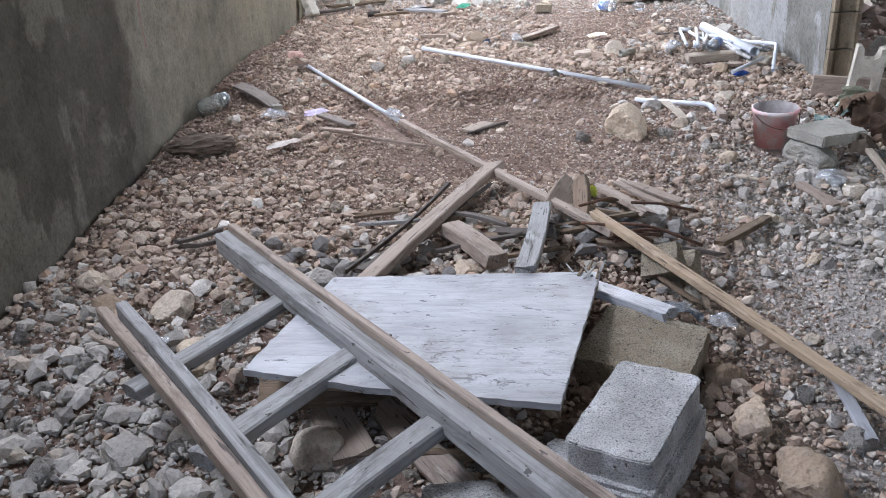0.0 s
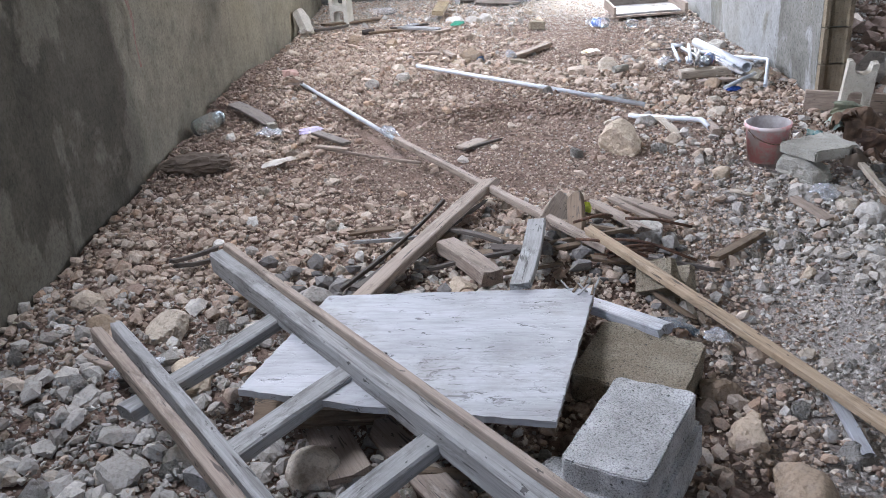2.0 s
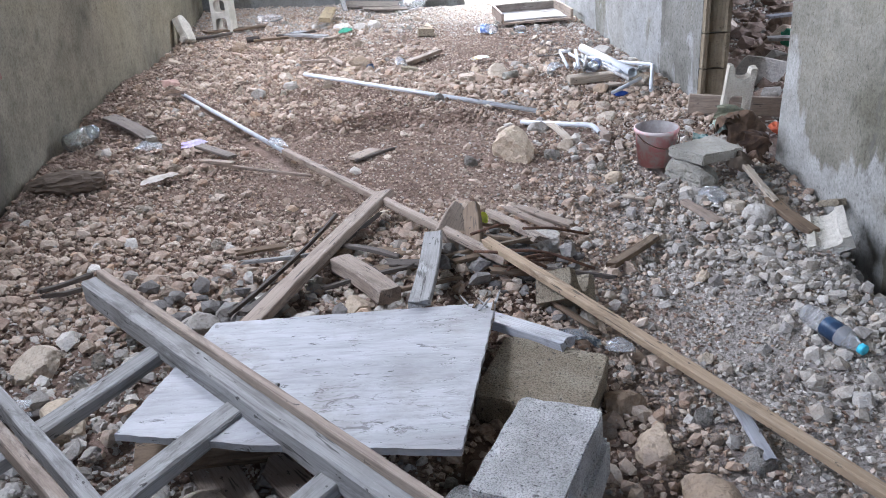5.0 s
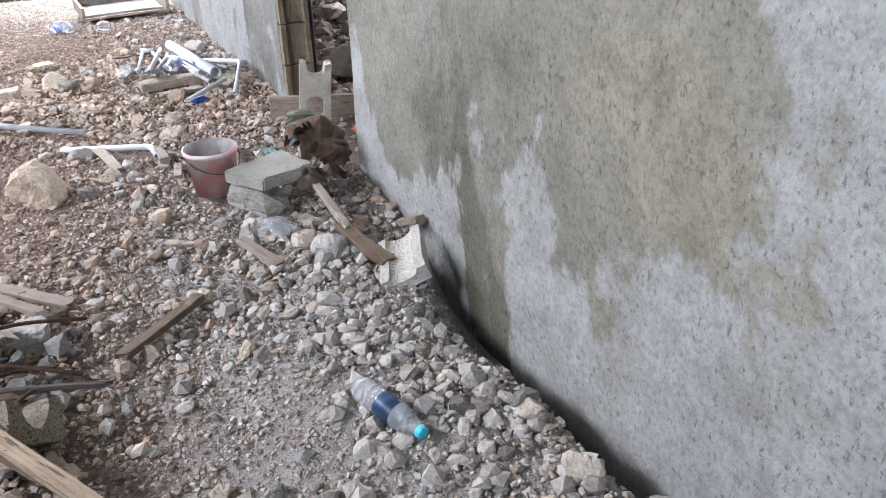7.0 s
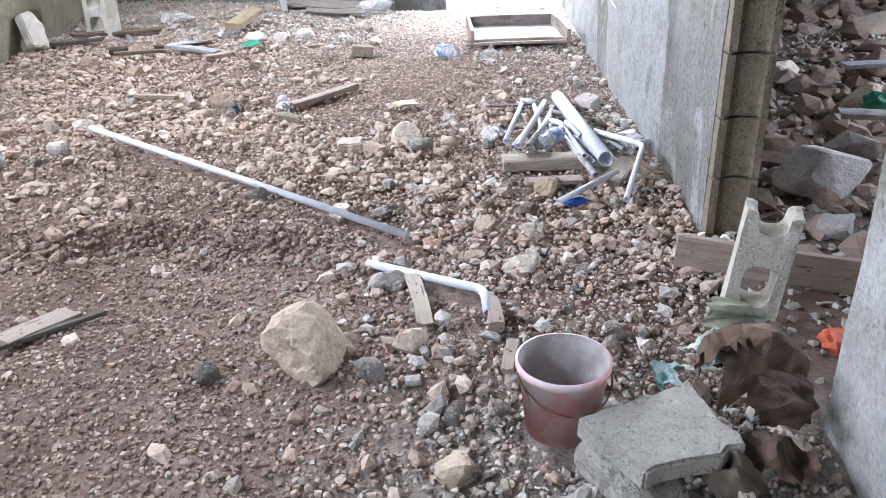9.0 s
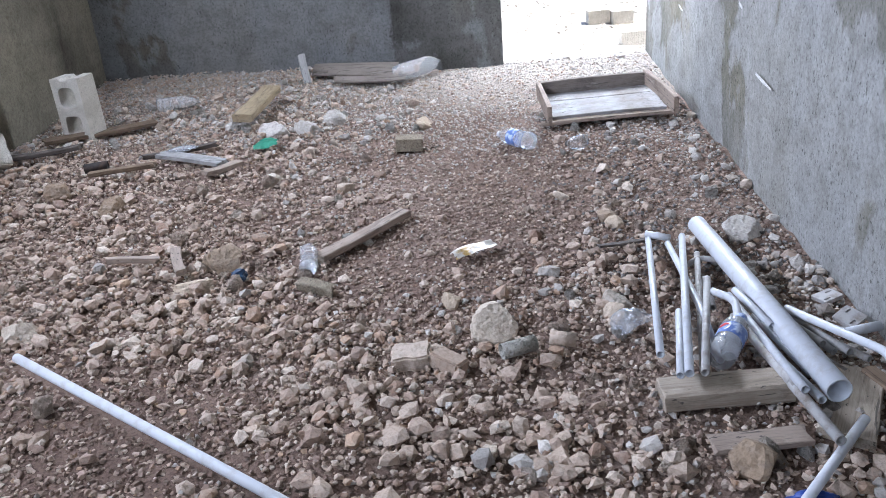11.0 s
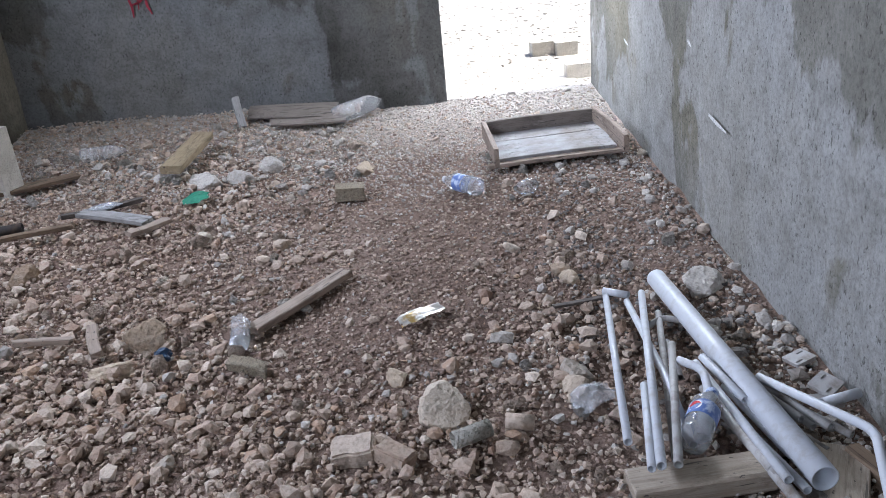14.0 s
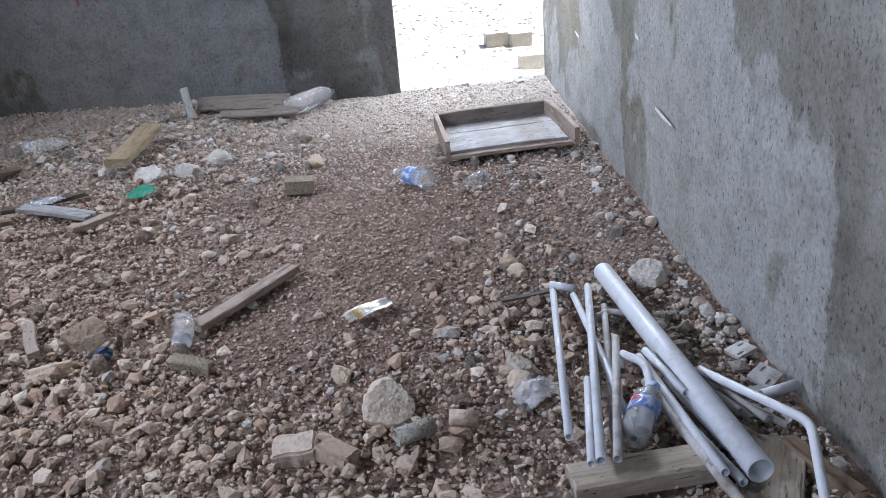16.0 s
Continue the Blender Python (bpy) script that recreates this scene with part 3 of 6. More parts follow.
def lie(x, y):
    """The height of the ground."""
    x, y = np.asarray(x, float), np.asarray(y, float)
    z = -0.09 * (1 - step(2.2, 3.4, y)) * step(1.1, 1.9, x)
    z = z + 0.055 * step(1.3, 0.2, x) * step(3.9, 4.8, y)
    z = z + 0.04 * step(1.0, -0.5, x) * (1 - step(3.3, 4.4, y))
    z = z + 0.05 * step(7.0, 8.6, y) + 0.02 * step(5.8, 6.6, y)
    z = z + 0.065 * step(3.76, 3.88, y + 0.06 * np.sin(5 * x) + 0.03 * np.sin(13 * x)) * step(1.7, 1.2, x) * (1 - step(4.4, 5.2, y))
    z = z + 0.05 * np.exp(-((x - 1.15) ** 2 / 0.12 + (y - 1.95) ** 2 / 0.15))
    z = z - 0.20 * np.exp(-((x - 2.62) / gap_width(y)) ** 2) * step(0.3, 0.9, y) * (1 - step(2.1, 2.6, y))
    z = z + 0.05 * soil_band(x, y)
    z = z + 0.02 * np.exp(-((x - 2.1) / 0.3) ** 2) * step(1.2, 2.0, y) * (1 - step(2.6, 3.0, y))
    z = z + 0.22 * step(8.7, 12, y) + 0.4 * step(12, 30, y)
    z = z + 0.10 * step(3.0, 4.6, x) * step(3.0, 5.0, y) * (1 - step(8.0, 8.6, y))
    return z + 0.03 * field(x, y, 2.2, 3) + 0.014 * field(x, y, 11, 2)


def on(x, y, up=0.0):
    return (x, y, float(lie(x, y)) + up)


def grid_mesh(name, xs, ys, material):
    X, Y = np.meshgrid(xs, ys)
    Z = lie(X, Y)
    nx, ny = len(xs), len(ys)
    v = np.stack([X, Y, Z], -1).reshape(-1, 3)
    q = np.arange(nx * ny).reshape(ny, nx)
    f = np.stack([q[:-1, :-1], q[:-1, 1:], q[1:, 1:], q[1:, :-1]], -1).reshape(-1, 4)
    return sheet(name, v, f, material, True)


def sheet(name, v, f, material, smooth=False):
    me = bpy.data.meshes.new(name)
    k = f.shape[1]
    me.vertices.add(len(v))
    me.vertices.foreach_set("co", np.asarray(v, np.float32).ravel())
    me.loops.add(f.size)
    me.loops.foreach_set("vertex_index", f.astype(np.int32).ravel())
    me.polygons.add(len(f))
    me.polygons.foreach_set("loop_start", np.arange(0, f.size, k, dtype=np.int32))
    me.polygons.foreach_set("use_smooth", np.full(len(f), smooth))
    me.update(calc_edges=True)
    me.materials.append(material)
    return new(name, me)


dirt = earth()



xs = np.concatenate([np.linspace(-60, -8, 10), np.linspace(-7, -1.1, 14), np.arange(-1.05, 2.72, 0.027), np.linspace(2.75, 6.6, 60), np.linspace(7, 60, 12)])
ys = np.concatenate([np.linspace(-60, -4, 10), np.linspace(-3.5, 0.2, 30), np.arange(0.25, 8.6, 0.027), np.linspace(8.65, 14, 50), np.linspace(15, 80, 14)])
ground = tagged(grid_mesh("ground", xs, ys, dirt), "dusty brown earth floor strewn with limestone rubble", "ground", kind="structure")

# ---- walls, ceiling ----


def wall(name, p0, p1, z0, z1, thick, material, label, openings=(), flat=False):
    """A wall from p0 to p1 (plan), its thickness to the right of that way, pierced by openings (s0, s1, z0, z1). Its face is a fine uneven grid."""
    p0, p1 = Vector((*p0, 0)), Vector((*p1, 0))
    length = (p1 - p0).length
    ss = sorted({0.0, length, *[s for o in openings for s in o[:2]]})
    zz = sorted({z0, z1, *[s for o in openings for s in o[2:]]})
    def fine(vals, stepsize):
        out = []
        for a, b in zip(vals, vals[1:]):
            n = max(1, round((b - a) / stepsize))
            out += [a + (b - a) * i / n for i in range(n)]
        return out + [vals[-1]]
    ss, zz = fine(ss, 0.06), fine(zz, 0.06)
    bm = bmesh.new()
    grid = {}
    def vert(i, j, side):
        key = (i, j, side)
        if key not in grid:
            s, z = ss[i], zz[j]
            w = 0.0 if flat else 0.012 * noise.noise(Vector((s * 1.4, z * 1.4, p0.x + p0.y))) + 0.004 * noise.noise(Vector((s * 7, z * 7, 3 + p0.x)))
            grid[key] = bm.verts.new((s, w if side == 0 else -thick, z))
        return grid[key]
    solid = lambda i, j: 0 <= i < len(ss) - 1 and 0 <= j < len(zz) - 1 and not any(o[0] - 1e-6 < (ss[i] + ss[i + 1]) / 2 < o[1] + 1e-6 and o[2] < (zz[j] + zz[j + 1]) / 2 < o[3] for o in openings)
    for i in range(len(ss) - 1):
        for j in range(len(zz) - 1):
            if not solid(i, j):
                continue
            for side in (0, 1):
                bm.faces.new([vert(a, b, side) for a, b in ((i, j), (i + 1, j), (i + 1, j + 1), (i, j + 1))])
            for di, dj, e in ((-1, 0, ((i, j), (i, j + 1))), (1, 0, ((i + 1, j), (i + 1, j + 1))), (0, -1, ((i, j), (i + 1, j))), (0, 1, ((i, j + 1), (i + 1, j + 1)))):
                if not solid(i + di, j + dj):
                    bm.faces.new([vert(*e[0], 0), vert(*e[1], 0), vert(*e[1], 1), vert(*e[0], 1)])
    x = (p1 - p0).normalized()
    m = Matrix((x, Vector((-x.y, x.x, 0)), Vector((0, 0, 1)))).transposed().to_4x4()
    ob = new(name, mesh_of(name, bm, material))
    ob.matrix_world = Matrix.Translation(p0) @ m
    return tagged(ob, label, "wall", kind="structure")


TOP = 2.75
wall("wall_left", (LX(8.5), 8.5), (LX(-2.4), -2.4), -0.5, TOP, 0.15, plaster_left, "stained grey-ochre cement plaster wall with damp streaks, near part darkened for shade", [(1.8, 3.1, 1.55, 2.6), (4.0, 5.5, 1.55, 2.6), (6.7, 8.2, 1.55, 2.6)])
wall_near = wall("wall_right_near", (2.6, -2.4), (2.6, 3.0), -0.5, TOP, 0.15, plaster_right, "rough grey cement plaster wall with pale patches")
wall_far = wall("wall_right_far", (2.6, 4.06), (2.6, 8.52), -0.5, TOP, 0.15, plaster_far, "rough grey cement plaster wall beside the back doorway")
wall("wall_over_doorway", (2.6, 3.0), (2.6, 4.06), 2.1, TOP, 0.15, plaster_right, "grey cement plaster over the side doorway")
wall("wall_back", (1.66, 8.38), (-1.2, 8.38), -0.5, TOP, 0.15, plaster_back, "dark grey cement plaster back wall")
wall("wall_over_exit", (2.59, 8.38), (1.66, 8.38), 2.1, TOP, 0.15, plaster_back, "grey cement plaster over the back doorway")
# Unseen closing wall; its opening is invented to admit the fill.
wall("wall_front", (-0.6, -2.4), (2.75, -2.4), -0.5, TOP, 0.15, plaster_back, "unseen cement plaster wall added behind the camera, with an opening for fill light", [(1.9, 3.1, 0.9, 2.5)])
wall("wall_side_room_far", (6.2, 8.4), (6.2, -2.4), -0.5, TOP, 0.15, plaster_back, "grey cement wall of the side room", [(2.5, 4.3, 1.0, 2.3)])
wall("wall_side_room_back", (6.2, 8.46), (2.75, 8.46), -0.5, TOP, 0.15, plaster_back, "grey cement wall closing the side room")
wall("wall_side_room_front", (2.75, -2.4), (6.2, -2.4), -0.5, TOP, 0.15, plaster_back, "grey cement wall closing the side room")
# Ceiling is never in view; added dark to close the room and cut fill.
bm = bmesh.new()
bmesh.ops.create_cube(bm, size=1, matrix=Matrix.Translation((2.6, 3.05, TOP + 0.1)) @ Matrix.Diagonal((8.0, 11.6, 0.2, 1)))
tagged(new("ceiling", mesh_of("ceiling", bm, concrete("ceiling_concrete", srgb(96, 94, 90), light=srgb(118, 116, 112)))), "unseen bare concrete ceiling slab, added and kept dark to cut fill light", "ceiling", kind="structure")

# ---- wooden frame, plywood and blocks by the start ----



def wooden_frame():
    """Two doubled rails nailed over three rungs, lying across the rubble."""
    top = holder("wooden_ladder", Matrix.Translation((0.5, 1.0, 0.2)), "weathered grey wooden ladder-like frame lying on rubble", "wooden frame")
    inv = Matrix.Translation((-0.5, -1.0, -0.2))
    def bar(name, p0, p1, w, t, mat, label, roll=0.0, **kw):
        SEED[0] += 1
        ob = part(name, timber((Vector(p1) - Vector(p0)).length, w, t, SEED[0], **kw), mat, top, label)
        ob.matrix_basis = inv @ along(p0, p1, roll)
    a, b = Vector((0.047, 1.63, 0.205)), Vector((1.26, 0.18, 0.205))
    side = Vector((0, 0, 1)).cross(b - a).normalized()
    low = Vector((0, 0, -0.014))
    bar("rail", a - side * 0.020 + low, b - side * 0.020 + low, 0.046, 0.066, wood_grey, "grey weathered rail", jag=0.004)
    bar("batten", a + side * 0.014 - low * 0.7, b + side * 0.014 - low * 0.7, 0.021, 0.05, wood_bleach, "paler tan batten", jag=0.008)
    c, d = Vector((-0.12, 1.165, 0.20)), Vector((0.62, 0.30, 0.20))
    side = Vector((0, 0, 1)).cross(d - c).normalized()
    bar("rail", c - side * 0.017, d - side * 0.017, 0.028, 0.04, wood_bleach, "pale batten rail", jag=0.012)
    bar("batten", c + side * 0.016 + Vector((0.01, 0.012, -0.006)), d + side * 0.016, 0.030, 0.045, wood_grey, "grey batten", jag=0.01)
    bar("rung", (0.34, 1.39, 0.155), (0.058, 0.86, 0.16), 0.052, 0.034, wood_grey, "")
    bar("rung", (0.59, 1.09, 0.16), (0.30, 0.62, 0.165), 0.056, 0.036, wood_grey, "")
    bar("rung", (0.80, 0.80, 0.16), (0.54, 0.44, 0.165), 0.056, 0.036, wood_grey, "")


wooden_frame()


def ragged(pts, per, amount, seed):
    """An outline with its edges broken into small ragged steps."""
    rng = random.Random(seed)
    out = []
    for (ax, ay), (bx, by) in zip(pts, pts[1:] + pts[:1]):
        n = max(1, int(math.hypot(bx - ax, by - ay) / per))
        for i in range(n):
            s = i / n
            k = 0 if i == 0 else 1
            out.append((ax + (bx - ax) * s + k * rng.uniform(-amount, amount), ay + (by - ay) * s + k * rng.uniform(-amount, amount)))
    return out


ply = holder("plywood_sheet", Matrix.Translation((0.7, 1.1, 0.150)) @ pose(0, 0, 0, -1.0, 1.0, 0), "warped silver-grey plywood offcut with splintered edges", "plywood sheet")
part("sheet", prism(ragged([(-0.29, 0.31), (0.445, 0.345), (0.30, -0.30), (-0.10, -0.245), (-0.405, -0.175)], 0.018, 0.002, 3), 0.016), ply_silver, ply)
for p0, p1, w, t in (((0.425, 0.33, -0.012), (0.285, -0.29, -0.012), 0.03, 0.03), ((-0.28, -0.16, -0.015), (0.25, -0.22, -0.015), 0.04, 0.03)):
    SEED[0] += 1
    ob = part("ledger", timber((Vector(p1) - Vector(p0)).length, w, t, SEED[0]), wood_brown, ply, "brown batten under the edge")
    ob.matrix_basis = along(p0, p1)

for k in range(7):
    r = random.Random(70 + k)
    x0, y0, a = 0.37 + 0.012 * k, 0.335 - 0.02 * (k % 3), r.uniform(0.7, 2.2)
    SEED[0] += 1
    l = r.uniform(0.03, 0.07)
    ob = part("splinter", timber(l, 0.007, 0.004, SEED[0], jag=0.002, bow=0.0, taper=0.4), wood_brown if k % 2 else wood_grey, ply, "raised splinter")
    ob.matrix_basis = along((x0, y0, 0.018), (x0 + l * math.cos(a), y0 + l * math.sin(a), 0.018 + r.uniform(0.004, 0.02)))


def solid_block(name, m, size, mat, label, seed, ledge=True):
    bm = prism(ragged(round_rect(-size[0] / 2, -size[1] / 2, size[0] / 2, size[1] / 2, 0.022, 3), 0.025, 0.002, seed), size[2], bevel=0.007)
    if ledge:
        b2 = prism(ragged([(-size[0] / 2 - 0.012, -size[1] / 2 - 0.02), (size[0] / 2 + 0.012, -size[1] / 2 - 0.02), (size[0] / 2 + 0.012, size[1] / 2), (-size[0] / 2 - 0.012, size[1] / 2)], 0.03, 0.004, seed + 1), size[2] * 0.62, bevel=0.01)
        me = bpy.data.meshes.new("tmp")
        b2.to_mesh(me)
        bm.from_mesh(me)
        bpy.data.meshes.remove(me)
    return thing(name, rag(bm, 0.003, 30, seed), mat, m, label, "concrete block")


solid_block("concrete_block", Matrix.Translation((1.16, 0.795, 0.0)) @ pose(0, 0, 0, 3, -2, -28), (0.18, 0.31, 0.165), block_grey, "coarse grey concrete block lying beside the plywood", 21)
solid_block("concrete_block", Matrix.Translation((1.225, 1.19, -0.055)) @ pose(0, 0, 0, 3, 3, -25), (0.27, 0.27, 0.14), block_tan, "tan concrete block half under the plywood", 22, False)
solid_block("concrete_block", Matrix.Translation((1.0, 0.70, -0.04)) @ pose(0, 0, 0, 10, -8, -40), (0.15, 0.22, 0.10), block_grey, "broken grey concrete block under another", 24, False)
solid_block("concrete_block", Matrix.Translation((0.80, 0.60, -0.03)) @ pose(0, 0, 0, -10, 14, 25), (0.16, 0.12, 0.11), block_grey, "broken grey concrete lump under the frame", 25, False)

# loose boards of the heap
for a, b, w, lab in (((0.4, 1.61), (0.66, 2.40), 0.010, "thin dark lath along the brown board"), ((0.44, 1.61), (0.54, 1.84), 0.03, "short dark split board beside the brown board"), ((-0.2, 1.81), (-0.1, 1.97), 0.016, "dark twig-like stick on rubble"), ((-0.16, 1.76), (-0.07, 1.91), 0.014, "dark twig-like stick on rubble")):
    plank(on(*a, 0.075), on(*b, 0.06), w, 0.014, wood_dark, lab, name="stick", category="stick", jag=0.02, bow=0.015)
plank((0.845, 2.50, 0.115), (0.475, 1.50, 0.10), 0.07, 0.030, wood_bleach, "split bleached board lying across the heap", roll=14, jag=0.02)
plank((0.72, 2.10, 0.075), (0.41, 1.52, 0.07), 0.03, 0.02, wood_brown, "thin dark split lath on the rubble", roll=10, jag=0.03)
plank((0.82, 2.40, 0.065), (0.37, 1.50, 0.055), 0.014, 0.012, wood_dark, "thin dark stick on the rubble", name="stick", category="stick", jag=0.02)
plank((0.70, 1.93, 0.085), (0.86, 1.66, 0.085), 0.075, 0.05, wood_bleach, "short sawn bleached timber offcut", roll=-6)
plank((1.005, 1.98, 0.14), (0.94, 1.44, 0.165), 0.06, 0.022, wood_grey, "grey batten leaning on the plywood", roll=8, jag=0.01)
plank((1.06, 1.50, 0.10), (1.31, 1.30, 0.095), 0.07, 0.025, wood_pale, "pale grey board end under the plywood", roll=-8, jag=0.008)
plank((1.12, 2.24, 0.13), (1.05, 2.02, 0.10), 0.075, 0.02, wood_bleach, "bleached wedge of board standing in the heap", roll=-40, jag=0.02, taper=1.3)
plank((1.145, 2.15, 0.16), (1.125, 1.90, 0.06), 0.06, 0.025, wood_brown, "brown board end propped on the heap", roll=35, jag=0.02)
plank((1.22, 2.31, 0.08), (1.36, 2.01, 0.085), 0.05, 0.018, wood_bleach, "bleached split board on rubble", roll=-10, jag=0.02)
for i, (a, b) in enumerate((((1.30, 2.34), (1.44, 2.20)), ((1.33, 2.37), (1.48, 2.25)), ((1.36, 2.33), (1.50, 2.22)))):
    plank(on(*a, 0.07 + 0.01 * i), on(*b, 0.07 + 0.012 * i), 0.035, 0.012, wood_bleach, "splintered pale board scrap", roll=8 * i - 6, jag=0.03, group="splintered scraps")
plank((0.82, 1.90, 0.06), (0.98, 1.94, 0.06), 0.05, 0.02, wood_brown, "brown wood scrap in the heap", jag=0.02)
plank((0.83, 2.06, 0.06), (1.0, 2.02, 0.05), 0.04, 0.02, wood_brown, "brown wood scrap in the heap", jag=0.02)
plank((0.31, 1.0, 0.06), (0.62, 1.01, 0.07), 0.085, 0.03, wood_brown, "brown board under the wooden frame", roll=30, jag=0.015)
plank((0.46, 0.985, 0.03), (0.56, 0.80, 0.03), 0.10, 0.02, wood_bleach, "bleached board offcut on the rubble", jag=0.01)
plank((0.60, 0.96, 0.05), (0.86, 0.62, 0.03), 0.07, 0.02, wood_bleach, "pale plank under the wooden frame", roll=14, jag=0.02)
plank((0.69, 0.80, 0.045), (0.84, 0.79, 0.045), 0.02, 0.02, wood_brown, "short brown stick end", name="stick", category="stick")
plank(on(1.60, 2.0, 0.03), on(1.84, 2.29, 0.03), 0.035, 0.02, wood_brown, "brown stick lying on gravel", name="stick", category="stick", jag=0.01)
plank(on(1.695, 1.20, 0.055), on(1.70, 0.95, 0.03), 0.03, 0.012, wood_pale, "thin pale grey lath on gravel", jag=0.01)
plank((-0.25, 1.27, 0.07), (-0.13, 1.20, 0.07), 0.018, 0.018, wood_bleach, "short pale stick by the wall", name="stick", category="stick")
plank((-0.43, 1.62, 0.06), (-0.30, 1.52, 0.06), 0.02, 0.02, wood_bleach, "short pale stick by the wall", name="stick", category="stick")
plank((-0.10, 1.14, 0.06), (0.02, 1.20, 0.06), 0.03, 0.02, wood_dark, "dark wood scrap on the rubble")
# long laths and pipe
lath = plank((0.385, 3.20, 0.10), (1.215, 1.765, 0.125), 0.030, 0.026, wood_bleach, "long bleached lath resting on the heap", name="lath", category="lath", jag=0.008, bow=0.004)
plank((1.165, 1.86, 0.155), (1.93, 0.62, -0.005), 0.034, 0.022, wood_tan, "long raw pine lath resting on the heap", name="lath", category="lath", jag=0.012, bow=0.004)
pipe([(-0.37, 4.52, 0.115), (0.40, 3.18, 0.095)], 0.011, pvc_white, "thin white plastic pipe lying on stones", flare=None)


def crumpled(name, m, size, mat, label, category, seed, sub=3, folds=0.35, group=""):
    """A crumpled sheet or bag: a squashed shell pulled into folds."""
    v, f = ico(sub)
    bm = bmesh.new()
    off = Vector((seed * 3.1, seed, 0))
    vs = []
    for p in v:
        p = Vector(p)
        d = noise.noise(p * 1.6 + off) * folds + noise.noise(p * 4 + off) * folds * 0.6
        ridge = 1 - abs(noise.noise(p * 2.6 + off * 1.7)) * 1.4
        p = p * (0.8 + d + 0.25 * ridge)
        vs.append(bm.verts.new((p.x * size[0] / 2, p.y * size[1] / 2, p.z * size[2] / 2)))
    for a in f:
        bm.faces.new([vs[i] for i in a])
    return thing(name, bm, mat, m, label, category, group)


def crumpled_sheet(name, m, size, mat, label, category, seed, dome=0.5, n=22, crease=0.6):
    """A sheet of paper or film: a grid lifted into sharp crossing creases, with curled, torn edges."""
    rng = random.Random(seed)
    waves = [(rng.uniform(0, math.pi), rng.uniform(0.7, 2.2), rng.uniform(0, 2), rng.uniform(0.2, 0.5)) for _ in range(6)]
    bm = bmesh.new()
    g = {}
    for i in range(n + 1):
        for j in range(n + 1):
            u, v = 2 * i / n - 1, 2 * j / n - 1
            h = sum(a * abs(((u * math.cos(t) + v * math.sin(t)) * f + ph) % 2 - 1) for t, f, ph, a in waves) / 1.6
            h = h * crease + dome * (1 - 0.5 * (u * u + v * v))
            w = 1 - 0.18 * abs(h)
            e = 0.10 * noise.noise(Vector((u * 3, v * 3, seed)))
            g[i, j] = bm.verts.new((u * size[0] / 2 * w + e * size[0] / 2, v * size[1] / 2 * w + e * size[1] / 2, (h - 0.5) * size[2]))
    for i in range(n):
        for j in range(n):
            u, v = 2 * (i + 0.5) / n - 1, 2 * (j + 0.5) / n - 1
            if math.hypot(u, v) < 1.12 + 0.25 * noise.noise(Vector((u * 4, v * 4, seed + 9))):
                bm.faces.new((g[i, j], g[i + 1, j], g[i + 1, j + 1], g[i, j + 1]))
    bmesh.ops.delete(bm, geom=[v for v in bm.verts if not v.link_faces], context="VERTS")
    bmesh.ops.solidify(bm, geom=bm.faces[:], thickness=0.0012)
    return thing(name, bm, mat, m, label, category)


crumpled_sheet("plastic_wrapper", Matrix.Translation(on(1.37, 1.43, 0.045)) @ pose(0, 0, 0, 0, 10, -10), (0.13, 0.07, 0.045), silver_foil, "crumpled silver and dark wrapper on stones", "wrapper", 4)
crumpled_sheet("plastic_wrapper", Matrix.Translation(on(1.475, 1.40, 0.04)) @ pose(0, 0, 0, 0, 10, -10), (0.09, 0.06, 0.04), film_plastic, "crumpled clear film wrapper on stones", "wrapper", 14)
crumpled("plastic_lump", Matrix.Translation((1.185, 2.17, 0.11)), (0.045, 0.04, 0.045), yellow_plastic, "small yellow-green plastic lump in the heap", "plastic scrap", 5, 2, 0.2)
crumpled_sheet("plastic_bag", Matrix.Translation((0.335, 3.30, 0.11)) @ pose(0, 0, 0, 0, 0, -60), (0.16, 0.07, 0.06), film_plastic, "clear plastic bag wrapped on the pipe joint", "plastic bag", 6)
crumpled_sheet("plastic_bag", Matrix.Translation(on(-0.06, 1.17, 0.06)) @ pose(0, 0, 0, 0, 0, 20), (0.15, 0.10, 0.05), film_plastic, "clear crumpled film on the rubble", "plastic bag", 7)
crumpled_sheet("plastic_bag", Matrix.Translation(on(-0.30, 3.46, 0.05)), (0.15, 0.14, 0.08), film_plastic, "clear crumpled plastic bag on stones", "plastic bag", 8)
crumpled_sheet("film_wrapper", Matrix.Translation(on(-0.10, 3.52, 0.04)), (0.13, 0.12, 0.05), purple_film, "crumpled lilac film wrapper on stones", "wrapper", 9)
crumpled_sheet("paper_scrap", Matrix.Translation(on(-0.145, 3.0, 0.04)) @ pose(0, 0, 0, 0, 0, 55), (0.20, 0.08, 0.03), paper_white, "torn white paper scrap on the rubble", "paper", 10)

# dark sticks of the heap
for i in range(16):
    r = random.Random(900 + i)
    x, y = (r.uniform(0.95, 1.45), r.uniform(1.62, 2.2)) if i % 2 else (r.uniform(0.35, 0.85), r.uniform(1.55, 2.1))
    a, l = r.uniform(-1.2, 0.9), r.uniform(0.14, 0.34)
    w = r.uniform(0.010, 0.03)
    plank(on(x, y, 0.035 + r.uniform(0, 0.04)), on(x + l * math.cos(a), y + l * math.sin(a), 0.03 + r.uniform(0, 0.04)), w, 0.012, r.choice((wood_dark, wood_brown, wood_grey)), "dark weathered stick in the heap", name="stick", category="stick", group="sticks of the heap", jag=0.02, roll=r.uniform(-20, 20))
